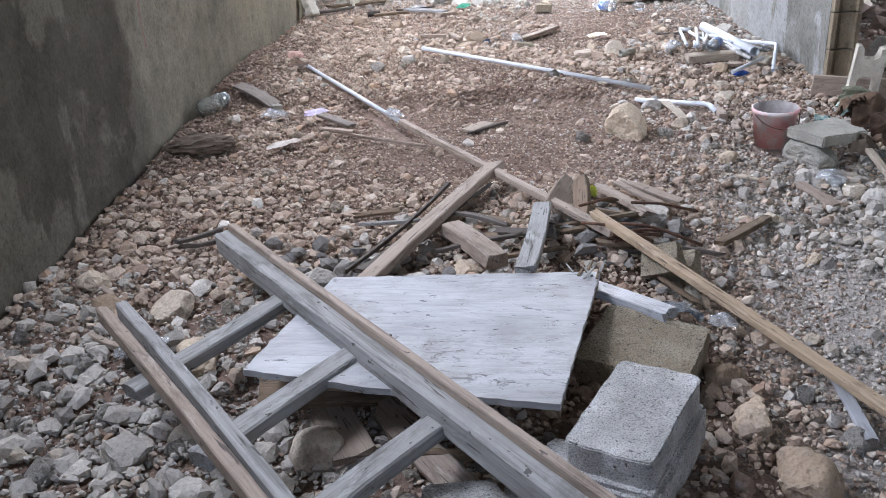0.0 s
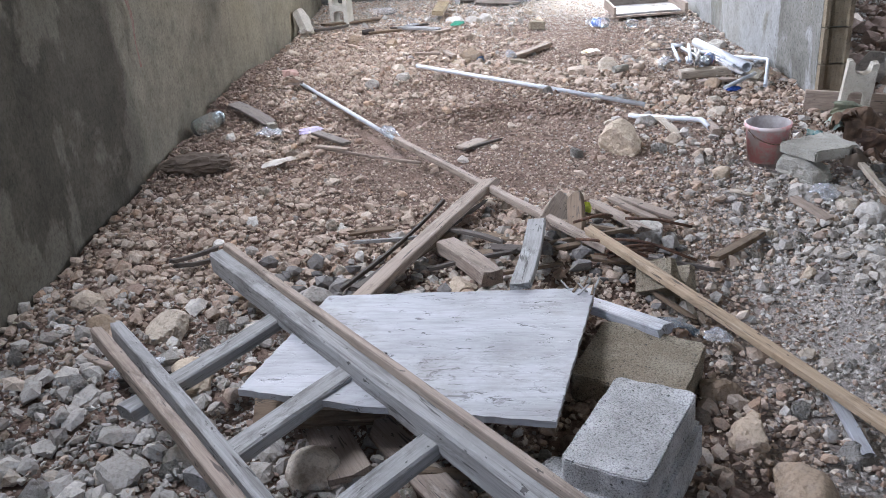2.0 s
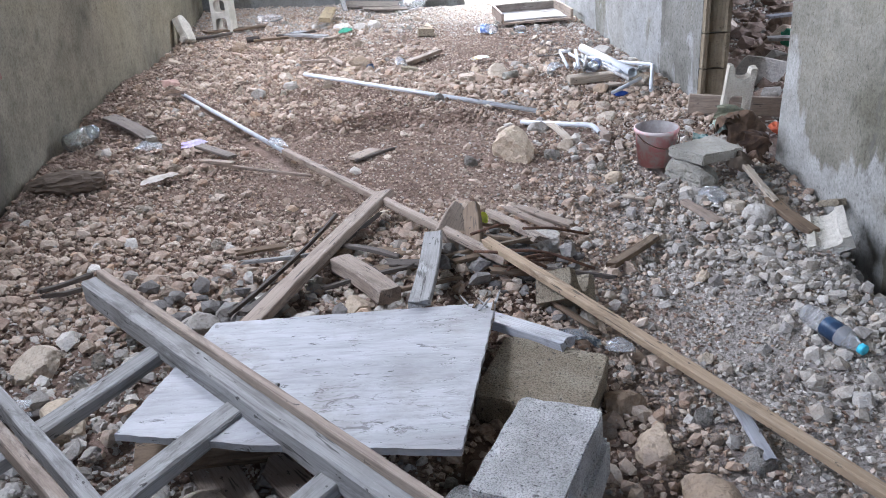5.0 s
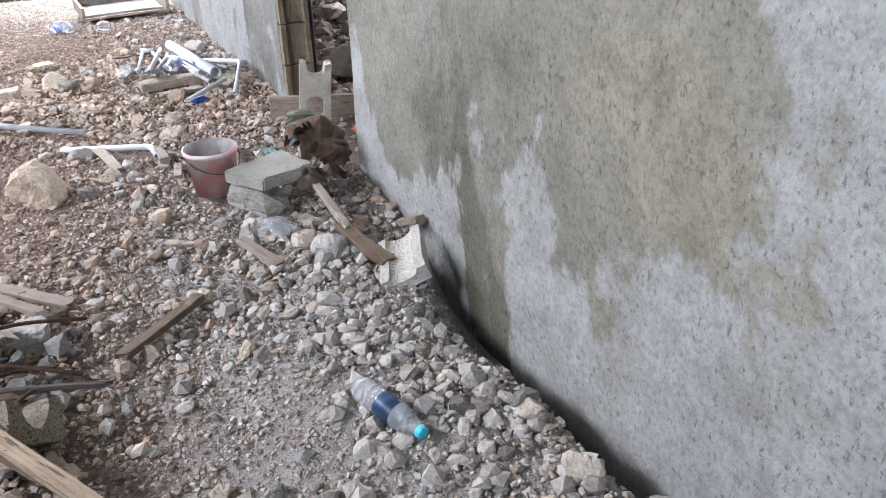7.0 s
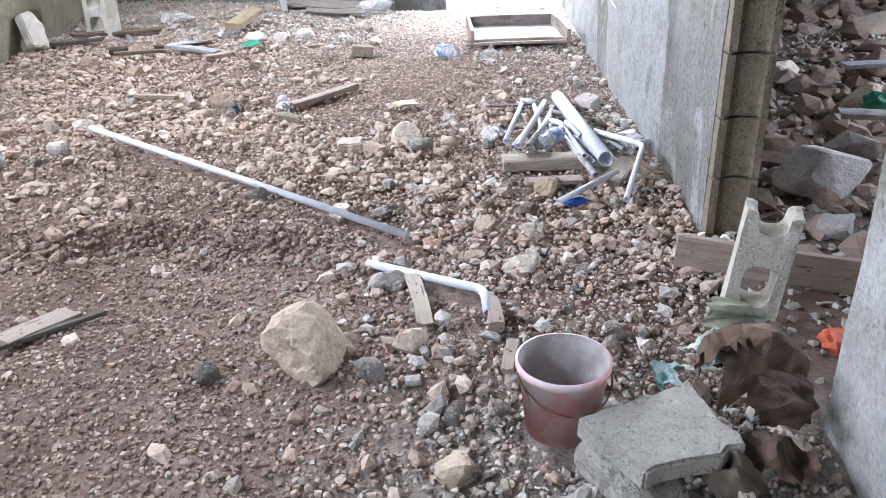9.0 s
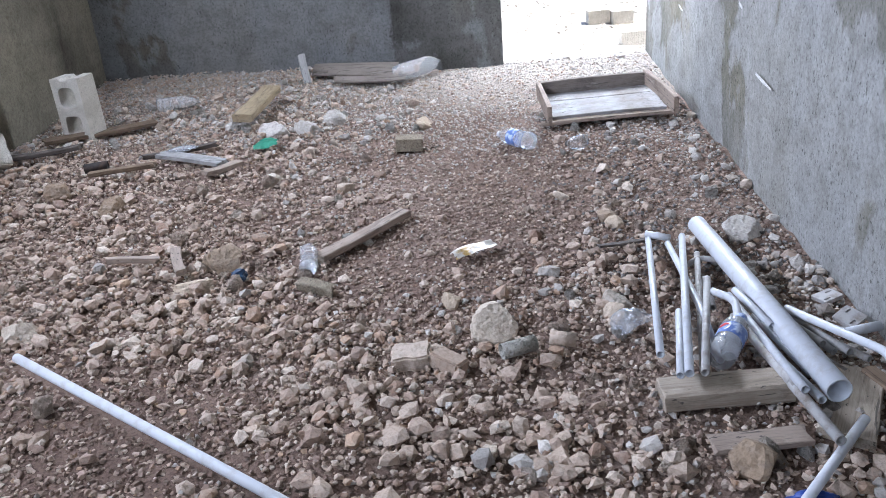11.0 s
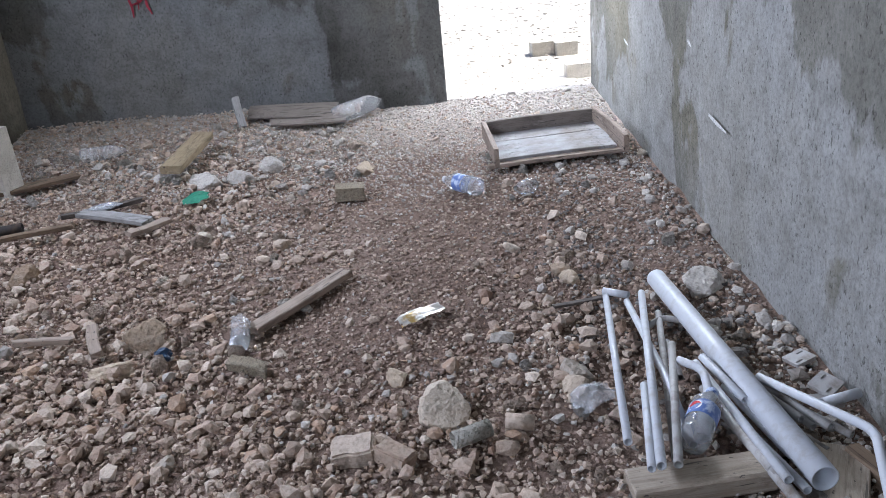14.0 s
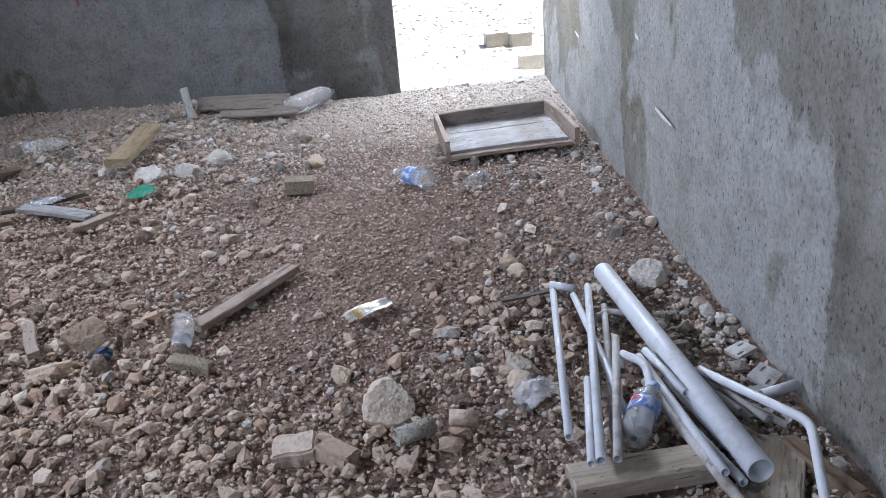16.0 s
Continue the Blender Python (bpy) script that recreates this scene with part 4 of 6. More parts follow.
# rusty bars and wire in the heap
for i in range(9):
    r = random.Random(60 + i)
    x, y = r.uniform(1.10, 1.36), r.uniform(1.66, 1.95)
    a = r.uniform(-0.5, 0.9)
    l = r.uniform(0.16, 0.30)
    p0, p1 = Vector(on(x, y, 0.04 + 0.012 * i)), Vector(on(x + l * math.cos(a), y + l * math.sin(a), 0.03 + 0.01 * i))
    mid = p0.lerp(p1, 0.55) + Vector((r.uniform(-0.03, 0.03), r.uniform(-0.03, 0.03), r.uniform(0, 0.03)))
    pipe([p0, mid, p1], 0.005, rust, "bent rusty reinforcing bar in the heap", "reinforcing_bar", "steel bar", "rusty bars", wall=0.003, n=7)


def channel_block(name, m, w, l, h, mat, label, seed, wall_t=0.03):
    """A broken half of a hollow block: a rough channel."""
    prof = [(-w / 2, 0), (w / 2, 0), (w / 2, h), (w / 2 - wall_t, h)] + [((w / 2 - wall_t) * math.cos(radians(a)), h - (h - wall_t) * math.sin(radians(a))) for a in range(15, 180, 15)] + [(-w / 2 + wall_t, h), (-w / 2, h)]
    bm = prism(prof, l)
    bmesh.ops.rotate(bm, verts=bm.verts, cent=(0, 0, 0), matrix=Matrix.Rotation(radians(90), 3, "X"))
    bmesh.ops.subdivide_edges(bm, edges=[e for e in bm.edges if e.calc_length() > 0.08], cuts=3)
    return thing(name, rag(bm, 0.006, 16, seed), mat, m, label, "concrete block")


channel_block("block_fragment", Matrix.Translation((2.495, 2.30, -0.05)) @ pose(0, 0, 0, 8, -24, -22), 0.145, 0.23, 0.055, block_white, "chalky broken half of a hollow block by the wall", 31)
channel_block("block_fragment", Matrix.Translation((1.33, 1.66, 0.01)) @ pose(0, 0, 0, -28, 30, 38), 0.13, 0.12, 0.09, block_tan, "broken brown channel block in the heap", 32)

# ---- boulders ----


def boulder(x, y, size, seed, mat, label, sink=0.3, rz=0.0, up=0.0, rough=0.07):
    return thing("boulder", rock_bm(seed, size, 4 if max(size) > 0.11 else 3, 0 if "round" in label else 8, rough), mat, Matrix.Translation(on(x, y, size[2] * (0.5 - sink) + up)) @ pose(0, 0, 0, 0, 0, rz), label, "rock")


for x, y, s, seed, mat, label in (
    (0.47, 0.83, (0.125, 0.12, 0.12), 161, stone_warm, "rounded cream boulder under the wooden frame"),
    (-0.08, 1.43, (0.15, 0.12, 0.11), 2, stone_warm, "cream limestone boulder on the rubble"),
    (0.09, 1.16, (0.13, 0.11, 0.10), 3, stone_warm, "tan limestone rock beside the frame"),
    (0.17, 0.87, (0.12, 0.10, 0.10), 4, stone_grey, "pale grey limestone boulder under the frame"),
    (0.05, 0.78, (0.11, 0.10, 0.09), 5, stone_grey, "pale grey rough boulder beside the frame"),
    (0.24, 0.68, (0.10, 0.09, 0.08), 15, stone_grey, "grey boulder under the frame rail"),
    (0.72, 0.60, (0.11, 0.10, 0.09), 6, stone_grey, "grey limestone rock under the frame"),
    (1.52, 0.80, (0.17, 0.13, 0.11), 7, stone_warm, "ochre-tan limestone boulder beside the block"),
    (1.45, 1.00, (0.12, 0.10, 0.09), 8, stone_warm, "tan limestone rock beside the block"),
    (1.42, 1.16, (0.11, 0.10, 0.09), 9, stone_warm, "brown limestone rock beside the block"),
    (0.06, 1.75, (0.12, 0.10, 0.09), 10, stone_grey, "grey rock at the end of the rail"),
    (0.30, 1.62, (0.13, 0.11, 0.10), 11, stone_grey, "dark grey rough rock behind the plywood"),
    (0.42, 1.68, (0.12, 0.10, 0.09), 12, stone_grey, "grey rock behind the plywood"),
    (0.60, 1.62, (0.10, 0.09, 0.08), 13, stone_grey, "grey rock behind the plywood"),
    (0.76, 1.70, (0.09, 0.08, 0.07), 14, stone_warm, "tan rock in the heap"),
    (1.40, 2.12, (0.13, 0.11, 0.10), 16, stone_grey, "dark grey rock in the heap"),
    (1.43, 1.58, (0.08, 0.07, 0.07), 17, stone_grey, "grey rock beside the heap"),
    (-0.40, 1.60, (0.12, 0.10, 0.09), 18, stone_warm, "tan rock by the stained wall"),
    (-0.28, 1.45, (0.10, 0.08, 0.08), 19, stone_warm, "ochre rock by the stained wall"),
    (1.86, 2.31, (0.075, 0.06, 0.05), 20, stone_warm, "small tan rock at a stick end"),
    (1.46, 3.26, (0.22, 0.18, 0.20), 33, stone_warm, "large cream limestone boulder on the rubble"),
    (1.70, 3.30, (0.085, 0.08, 0.08), 34, stone_warm, "pale limestone rock on the rubble"),
    (1.62, 3.62, (0.12, 0.08, 0.07), 35, stone_grey, "dark grey rock under the pipe end"),
    (1.82, 2.84, (0.09, 0.08, 0.08), 36, stone_warm, "cream limestone rock on the rubble"),
    (2.43, 2.44, (0.10, 0.06, 0.05), 37, stone_grey, "flat pale rock by the wall foot"),
    (2.28, 2.40, (0.13, 0.12, 0.11), 38, stone_grey, "round grey rock near the wall"),
    (2.15, 2.58, (0.10, 0.08, 0.08), 39, stone_grey, "white-grey rock near the slab"),
    (2.22, 2.50, (0.10, 0.09, 0.07), 40, stone_warm, "cream rock near the wall"),
    (2.08, 2.62, (0.09, 0.08, 0.07), 53, stone_grey, "chalky white rock near the slab"),
    (2.42, 1.17, (0.10, 0.08, 0.09), 41, stone_warm, "pale pink-cream rock by the wall foot"),
    (2.30, 1.10, (0.09, 0.07, 0.06), 42, stone_warm, "cream rock by the wall foot"),
    (2.43, 1.40, (0.08, 0.07, 0.06), 43, stone_warm, "tan rock by the wall foot"),
    (2.36, 1.55, (0.07, 0.06, 0.06), 44, stone_grey, "grey rock by the wall foot"),
    (2.50, 1.00, (0.10, 0.08, 0.08), 54, stone_grey, "pale rock in the crevice by the wall"),
    (1.90, 1.95, (0.06, 0.05, 0.05), 45, stone_warm, "small cream rock on gravel"),
    (1.72, 1.42, (0.05, 0.05, 0.04), 55, stone_warm, "small cream rock on gravel"),
    (1.58, 4.955, (0.135, 0.13, 0.125), 146, stone_warm, "cream limestone rock on the earth"),
    (1.93, 5.02, (0.10, 0.09, 0.07), 47, stone_warm, "tan rock beside the pipe pile"),
    (1.94, 5.10, (0.12, 0.09, 0.06), 56, stone_grey, "dark grey flat rock"),
    (0.645, 5.47, (0.15, 0.12, 0.12), 48, stone_warm, "smooth brown limestone rock on the rubble"),
    (0.01, 6.02, (0.12, 0.11, 0.10), 151, stone_warm, "ochre-brown limestone rock on the rubble"),
    (0.905, 4.79, (0.06, 0.055, 0.05), 152, stone_grey, "small white limestone rock"),
    (2.0, 5.80, (0.085, 0.075, 0.07), 153, stone_warm, "brown rock on dark gravel"),
    (2.02, 5.72, (0.07, 0.06, 0.055), 154, stone_warm, "tan rock on dark gravel"),
    (0.60, 5.28, (0.14, 0.07, 0.06), 49, stone_warm, "flat tan rock on the rubble"),
    (2.13, 4.36, (0.11, 0.10, 0.09), 50, stone_warm, "ochre rock before the pipe pile"),
    (1.42, 4.05, (0.08, 0.07, 0.06), 51, stone_warm, "tan rock on the broken bank"),
    (0.20, 4.95, (0.11, 0.10, 0.08), 52, stone_warm, "tan rock at the pipe end"),
    (0.28, 4.55, (0.10, 0.09, 0.08), 57, stone_grey, "pale rock under the long pipe"),
    (0.10, 4.40, (0.09, 0.08, 0.08), 58, stone_grey, "grey rock by the long pipe"),
    (1.90, 4.05, (0.10, 0.08, 0.08), 59, stone_warm, "cream rock on the rubble"),
    (2.00, 3.72, (0.11, 0.09, 0.07), 60, stone_warm, "cream rock on the rubble"),
    (2.05, 3.98, (0.09, 0.08, 0.08), 61, stone_warm, "tan rock on the rubble"),
    (0.46, 6.99, (0.20, 0.13, 0.11), 62, stone_grey, "dark grey rock at the plank end"),
    (0.63, 7.02, (0.13, 0.11, 0.10), 63, stone_grey, "grey-green rock by the plank"),
    (0.73, 7.25, (0.14, 0.12, 0.09), 64, stone_grey, "grey rock on the rubble"),
    (1.22, 7.15, (0.12, 0.10, 0.08), 65, stone_warm, "tan rock on the rubble"),
    (0.95, 6.25, (0.09, 0.08, 0.06), 66, stone_warm, "cream rock on the rubble"),
    (0.62, 6.28, (0.09, 0.08, 0.07), 67, stone_warm, "cream rock on the rubble"),
    (-0.30, 6.2, (0.13, 0.12, 0.10), 68, stone_warm, "ochre rock on the rubble"),
    (-0.72, 5.75, (0.13, 0.10, 0.09), 69, stone_warm, "cream rock by the stained wall"),
    (2.43, 5.58, (0.17, 0.13, 0.09), 70, stone_grey, "flat dark grey lump by the wall"),
    (1.45, 5.15, (0.07, 0.06, 0.06), 71, stone_warm, "small tan rock on the earth"),
    (1.85, 6.05, (0.07, 0.06, 0.05), 72, stone_warm, "tan rock on the rubble"),
):
    boulder(x, y, s, seed, boulder_tan if "brown" in label or "ochre" in label else boulder_cream if mat is stone_warm else stone_grey if "dark" in label else boulder_pale, label, rz=seed * 37)

# ---- bucket, slab, upright block and bag by the side doorway ----
bucket = holder("bucket", Matrix.Translation((2.04, 2.975, 0.008)) @ pose(0, 0, 0, 2, -2, 20), "faded red plastic bucket smeared with dry cement", "bucket")
part("shell", lathe([(0.0, 0.004), (0.072, 0.004), (0.075, 0.0), (0.091, 0.150), (0.097, 0.152), (0.098, 0.166), (0.092, 0.168)], 40), red_plastic, bucket, "", True)
lining = part("lining", lathe([(0.092, 0.168), (0.0895, 0.150), (0.079, 0.045)], 40), grey_plastic, bucket, "cement-grey inside", True)
part("dried_mortar", rag(lathe([(0.0785, 0.045), (0.06, 0.051), (0.03, 0.047), (0, 0.05)], 24), 0.006, 30, 3), mortar, lining, "grey dried mortar in the bottom")
part("handle", tube([(0.099 * math.cos(a), 0.099 * math.sin(a), 0.150 - 0.055 * math.sin(a - math.pi)) for a in np.linspace(math.pi, 2 * math.pi, 20)], 0.0022, 0.001, 6), rust, bucket, "thin wire handle hanging down", True)

slab = prism(ragged([(-0.15, 0.022), (-0.048, -0.131), (0.153, -0.046), (0.091, 0.153)], 0.03, 0.007, 12), 0.045, bevel=0.008)
thing("concrete_slab", rag(slab, 0.003, 22, 8), slab_grey, Matrix.Translation((2.20, 2.82, 0.075)) @ pose(0, 0, 0, 2, 1, 0), "broken flat concrete slab propped on a concrete lump", "concrete slab")
thing("concrete_lump", rock_bm(93, (0.23, 0.20, 0.16), 4, 5, 0.10), slab_grey, Matrix.Translation((2.155, 2.815, 0.005)) @ pose(0, 0, 0, 4, 5, -40), "broken grey concrete lump under the slab", "concrete block")


def hollow_block(m, label, w, l, d, mat, open_top=False, seed=1):
    """A hollow block standing on end: cells run along y."""
    t = 0.028
    c = l / 2
    if open_top:
        arc = [((w / 2 - t) * math.cos(radians(a)), l - 0.006 - 0.05 * math.sin(radians(a)) ** 0.5) for a in range(0, 181, 20)]
        outline = [(-w / 2, 0), (w / 2, 0), (w / 2, l), (w / 2 - t * 0.55, l)] + arc + [(-w / 2 + t * 0.55, l), (-w / 2, l)]
        holes = [round_rect(-w / 2 + t, 0.165, w / 2 - t, 0.275, 0.032), round_rect(-w / 2 + t, 0.03, w / 2 - t, 0.13, 0.03)]
    else:
        outline = [(-w / 2, 0), (w / 2, 0), (w / 2, l), (w * 0.18, l), (w * 0.12, l - 0.012), (-w * 0.12, l - 0.012), (-w * 0.18, l), (-w / 2, l)]
        holes = [round_rect(-w / 2 + t * 1.25, 0.04, w / 2 - t * 1.25, c - 0.022, 0.03), round_rect(-w / 2 + t * 1.25, c + 0.022, w / 2 - t * 1.25, l - 0.045, 0.03)]
    bm = prism(outline, d, holes)
    bmesh.ops.rotate(bm, verts=bm.verts, cent=(0, 0, 0), matrix=Matrix.Rotation(radians(90), 3, "X"))
    bmesh.ops.subdivide_edges(bm, edges=[e for e in bm.edges if e.calc_length() > 0.1], cuts=2)
    return thing("hollow_block", rag(bm, 0.003, 24, seed), mat, m, label, "concrete block")


hollow_block(Matrix.Translation((2.55, 3.46, -0.085)) @ pose(0, 0, 0, -2, 6, -15), "chalky hollow concrete block standing on end in the doorway", 0.13, 0.41, 0.10, block_cream, True, 5)
hollow_block(Matrix.Translation((-0.54, 7.12, 0.085)) @ pose(0, 0, 0, 0, -1, -14), "pale hollow concrete block standing on end by the wall", 0.17, 0.345, 0.125, block_white, False, 6)

bag = holder("cement_bag", Matrix.Translation((2.385, 3.0, 0.03)), "torn brown and teal paper cement bag crumpled on the ground", "paper bag")


def fold(name, p, size, mat, seed, rot, label, dome=0.6):
    ob = crumpled_sheet(name, Matrix.Identity(4), size, mat, label, "", seed, dome, 30, 0.95)
    ob.parent = bag
    ob.matrix_basis = Matrix.Translation(p) @ pose(0, 0, 0, *rot)


for name, p, size, mat, seed, rot, lab, dome in (
    ("brown_ply", (0.07, 0.10, 0.05), (0.24, 0.20, 0.13), brown_paper, 21, (34, -10, 20), "torn brown paper", 0.7),
    ("brown_flap", (0.02, 0.02, 0.06), (0.17, 0.15, 0.12), brown_paper, 8, (-30, 24, 50), "stiff brown flap", 0.6),
    ("inner_fold", (0.10, 0.0, 0.03), (0.13, 0.16, 0.10), dark_paper, 27, (20, -50, 80), "inside of the torn bag, darkened for shade", 0.6),
    ("pale_flap", (0.05, 0.17, 0.12), (0.15, 0.10, 0.08), olive_paper, 33, (50, 10, -15), "faded olive-grey printed paper", 0.5),
    ("printed_flap", (-0.01, 0.09, 0.09), (0.12, 0.09, 0.07), pale_teal_paper, 45, (24, -20, 30), "pale teal printed paper", 0.5),
    ("teal_flap", (-0.09, 0.06, 0.03), (0.07, 0.10, 0.07), teal_paper, 13, (10, -50, -10), "rolled teal flap", 0.6),
    ("lower_fold", (0.05, -0.17, -0.02), (0.20, 0.18, 0.08), dark_paper, 17, (0, 6, 70), "torn paper darkened for the shade by the wall", 0.6),
    ("loose_fold", (-0.06, -0.24, 0.02), (0.10, 0.15, 0.08), grey_sack, 39, (14, -30, 30), "dusty grey-brown fold", 0.5),
):
    fold(name, p, size, mat, seed, rot, lab, dome)
crumpled_sheet("plastic_bag", Matrix.Translation(on(2.155, 2.555, 0.06)) @ pose(0, 0, 0, 12, -14, 30), (0.09, 0.12, 0.05), film_plastic, "crumpled clear plastic bag on stones", "plastic bag", 61)
plank(on(1.81, 2.63, 0.03), on(1.875, 2.59, 0.03), 0.025, 0.010, wood_straw, "pale wood chip on gravel", jag=0.012)
crumpled("plastic_scrap", Matrix.Translation((2.72, 3.24, 0.05)) @ pose(0, 0, 0, 10, 20, -20), (0.11, 0.09, 0.05), orange_plastic, "faded orange plastic scrap in the doorway", "plastic scrap", 19, 3, 0.25)
plank((2.335, 2.80, 0.075), (2.35, 2.42, 0.0), 0.026, 0.02, wood_straw, "raw pine stick lying on rocks", name="round_stick", category="stick")
plank((2.345, 2.46, 0.0), (2.40, 2.20, -0.04), 0.05, 0.022, wood_brown, "brown board end resting on a broken block", roll=6, jag=0.01)
plank((2.03, 2.54, -0.02), (2.10, 2.34, -0.035), 0.035, 0.02, wood_bleach, "weathered stick on the gravel", name="stick", category="stick")
plank((2.55, 2.45, -0.03), (2.575, 2.35, 0.01), 0.04, 0.025, block_tan, "grey concrete shard against the wall", name="concrete_shard", category="rubble")
plank((2.44, 3.72, 0.078), (3.06, 3.51, 0.07), 0.022, 0.10, wood_bleach, "grey formwork board across the doorway", name="formwork_board", category="plank", jag=0.004)
pipe([(2.83, 4.30, 0.56), (2.84, 4.31, 0.36), (2.835, 4.335, 0.0)], 0.014, black_steel, "black iron bar leaning by the jamb", "iron_bar", "steel bar", n=8)
for p, s, seed, mat, lab in (((3.12, 4.42), (0.42, 0.30, 0.26), 81, stone_grey, "dark concrete lump in the side room"), ((3.35, 4.75), (0.36, 0.28, 0.2), 82, stone_grey, "grey rubble lump in the side room"), ((3.6, 5.3), (0.34, 0.3, 0.22), 83, stone_warm, "brown rubble lump in the side room"), ((3.05, 4.0), (0.2, 0.16, 0.13), 84, stone_grey, "grey rock behind the doorway"), ((4.0, 5.9), (0.4, 0.3, 0.26), 85, stone_warm, "brown rubble lump in the side room"), ((3.5, 6.1), (0.36, 0.3, 0.2), 86, stone_warm, "tan rubble lump in the side room"), ((4.4, 6.9), (0.4, 0.34, 0.24), 87, stone_warm, "brown rubble lump in the side room"), ((2.92, 3.72), (0.14, 0.12, 0.10), 88, stone_grey, "pale rock behind the formwork board"), ((3.15, 3.85), (0.18, 0.13, 0.12), 89, stone_grey, "pale rock behind the formwork board")):
    v, f = hull_rock(seed, 15)
    bm = bmesh.new()
    vs = [bm.verts.new(q) for q in v * np.array(s) / 2]
    for q in f:
        bm.faces.new([vs[k] for k in q])
    bmesh.ops.bevel(bm, geom=bm.edges[:], offset=0.008, segments=1, affect="EDGES", clamp_overlap=True)
    thing("rubble_lump", bm, mat, Matrix.Translation(on(p[0], p[1], s[2] * 0.25)), lab, "rock")
crumpled("plastic_scrap", Matrix.Translation(on(3.62, 5.12, 0.1)), (0.16, 0.10, 0.12), green_plastic, "green plastic scrap in the side room", "plastic scrap", 23, 3, 0.3)
plank(on(3.65, 5.6, 0.16), on(4.0, 5.55, 0.17), 0.09, 0.02, wood_pale, "pale board in the side room", jag=0.01)
plank(on(3.28, 4.72, 0.2), on(3.6, 4.62, 0.18), 0.10, 0.02, pvc_grey, "pale sheet scrap in the side room", name="sheet_scrap", category="scrap", jag=0.01)

# ---- pipes across the floor ----
pipe([(0.345, 4.695, 0.158), (1.655, 3.89, 0.045)], 0.0125, pvc_white, "long white plastic pipe lying on rubble", bend=0.2)
pipe([(1.55, 3.72, 0.03), (1.885, 3.525, 0.045), (1.895, 3.41, 0.035)], 0.0125, pvc_white, "short white plastic pipe with an elbow", bend=0.03)
plank(on(1.685, 3.62, 0.03), on(1.735, 3.38, 0.03), 0.042, 0.010, wood_straw, "pale thin board scrap under the pipe")
plank(on(1.905, 3.48, 0.035), on(1.915, 3.35, 0.035), 0.04, 0.03, wood_bleach, "short sawn wood offcut")
plank(on(1.955, 3.29, 0.03), on(1.935, 3.165, 0.03), 0.03, 0.014, wood_bleach, "pale wood chip by the bucket")
plank(on(0.69, 3.27, 0.02), on(0.79, 3.45, 0.02), 0.07, 0.012, wood_bleach, "weathered board scrap on trodden earth")
plank(on(0.70, 3.24, 0.02), on(0.88, 3.45, 0.02), 0.016, 0.012, wood_dark, "dark stick on trodden earth", name="stick", category="stick")
plank(on(0.04, 3.18, 0.05), on(0.52, 2.95, 0.05), 0.014, 0.012, wood_bleach, "thin pale stick on stones", name="stick", category="stick")
plank(on(0.0, 3.20, 0.055), on(0.16, 3.13, 0.05), 0.03, 0.012, wood_bleach, "pale wood splinter on stones")
plank(on(-0.06, 3.44, 0.045), on(0.13, 3.26, 0.045), 0.05, 0.014, wood_drift, "grey-brown board scrap on stones")
plank(on(-0.60, 3.86, 0.05), on(-0.37, 3.72, 0.05), 0.09, 0.014, wood_drift, "corrugated grey-brown board scrap by the wall")
plank(on(-0.34, 3.66, 0.04), on(-0.40, 3.80, 0.05), 0.05, 0.03, slab_grey, "grey concrete shard on stones", name="concrete_shard", category="rubble")
crumpled("sack", Matrix.Translation(on(-0.51, 2.91, 0.03)) @ pose(0, 0, 0, 0, 0, 18), (0.32, 0.20, 0.10), grey_sack, "dusty grey woven sack by the wall", "sack", 29, 4, 0.11)
crumpled_sheet("plastic_scrap", Matrix.Translation(on(-0.46, 4.62, 0.06)) @ pose(0, 0, 0, 20, 0, 30), (0.12, 0.09, 0.07), pink_plastic, "faded pink plastic scrap by the wall", "plastic scrap", 31)
crumpled_sheet("cardboard_scrap", Matrix.Translation(on(-0.38, 4.38, 0.05)), (0.14, 0.13, 0.06), brown_paper, "dusty brown cardboard scrap at the pipe end", "cardboard", 37)
jar = holder("glass_jar", along(on(-0.66, 3.42, 0.06), on(-0.60, 3.62, 0.065)) @ pose(0, 0, 0, 0, 90, 0), "dusty clear glass jar lying by the wall", "jar")
part("glass", lathe([(0, 0), (0.04, 0.0), (0.046, 0.006), (0.046, 0.14), (0.036, 0.165), (0.034, 0.185), (0.031, 0.185), (0.033, 0.165), (0.043, 0.138), (0.043, 0.008), (0, 0.004)], 24), clear_glass, jar, "", True)
part("lid", lathe([(0, 0.2), (0.035, 0.2), (0.037, 0.197), (0.037, 0.18), (0.034, 0.18)], 24), silver_foil, jar, "dull metal lid", True)


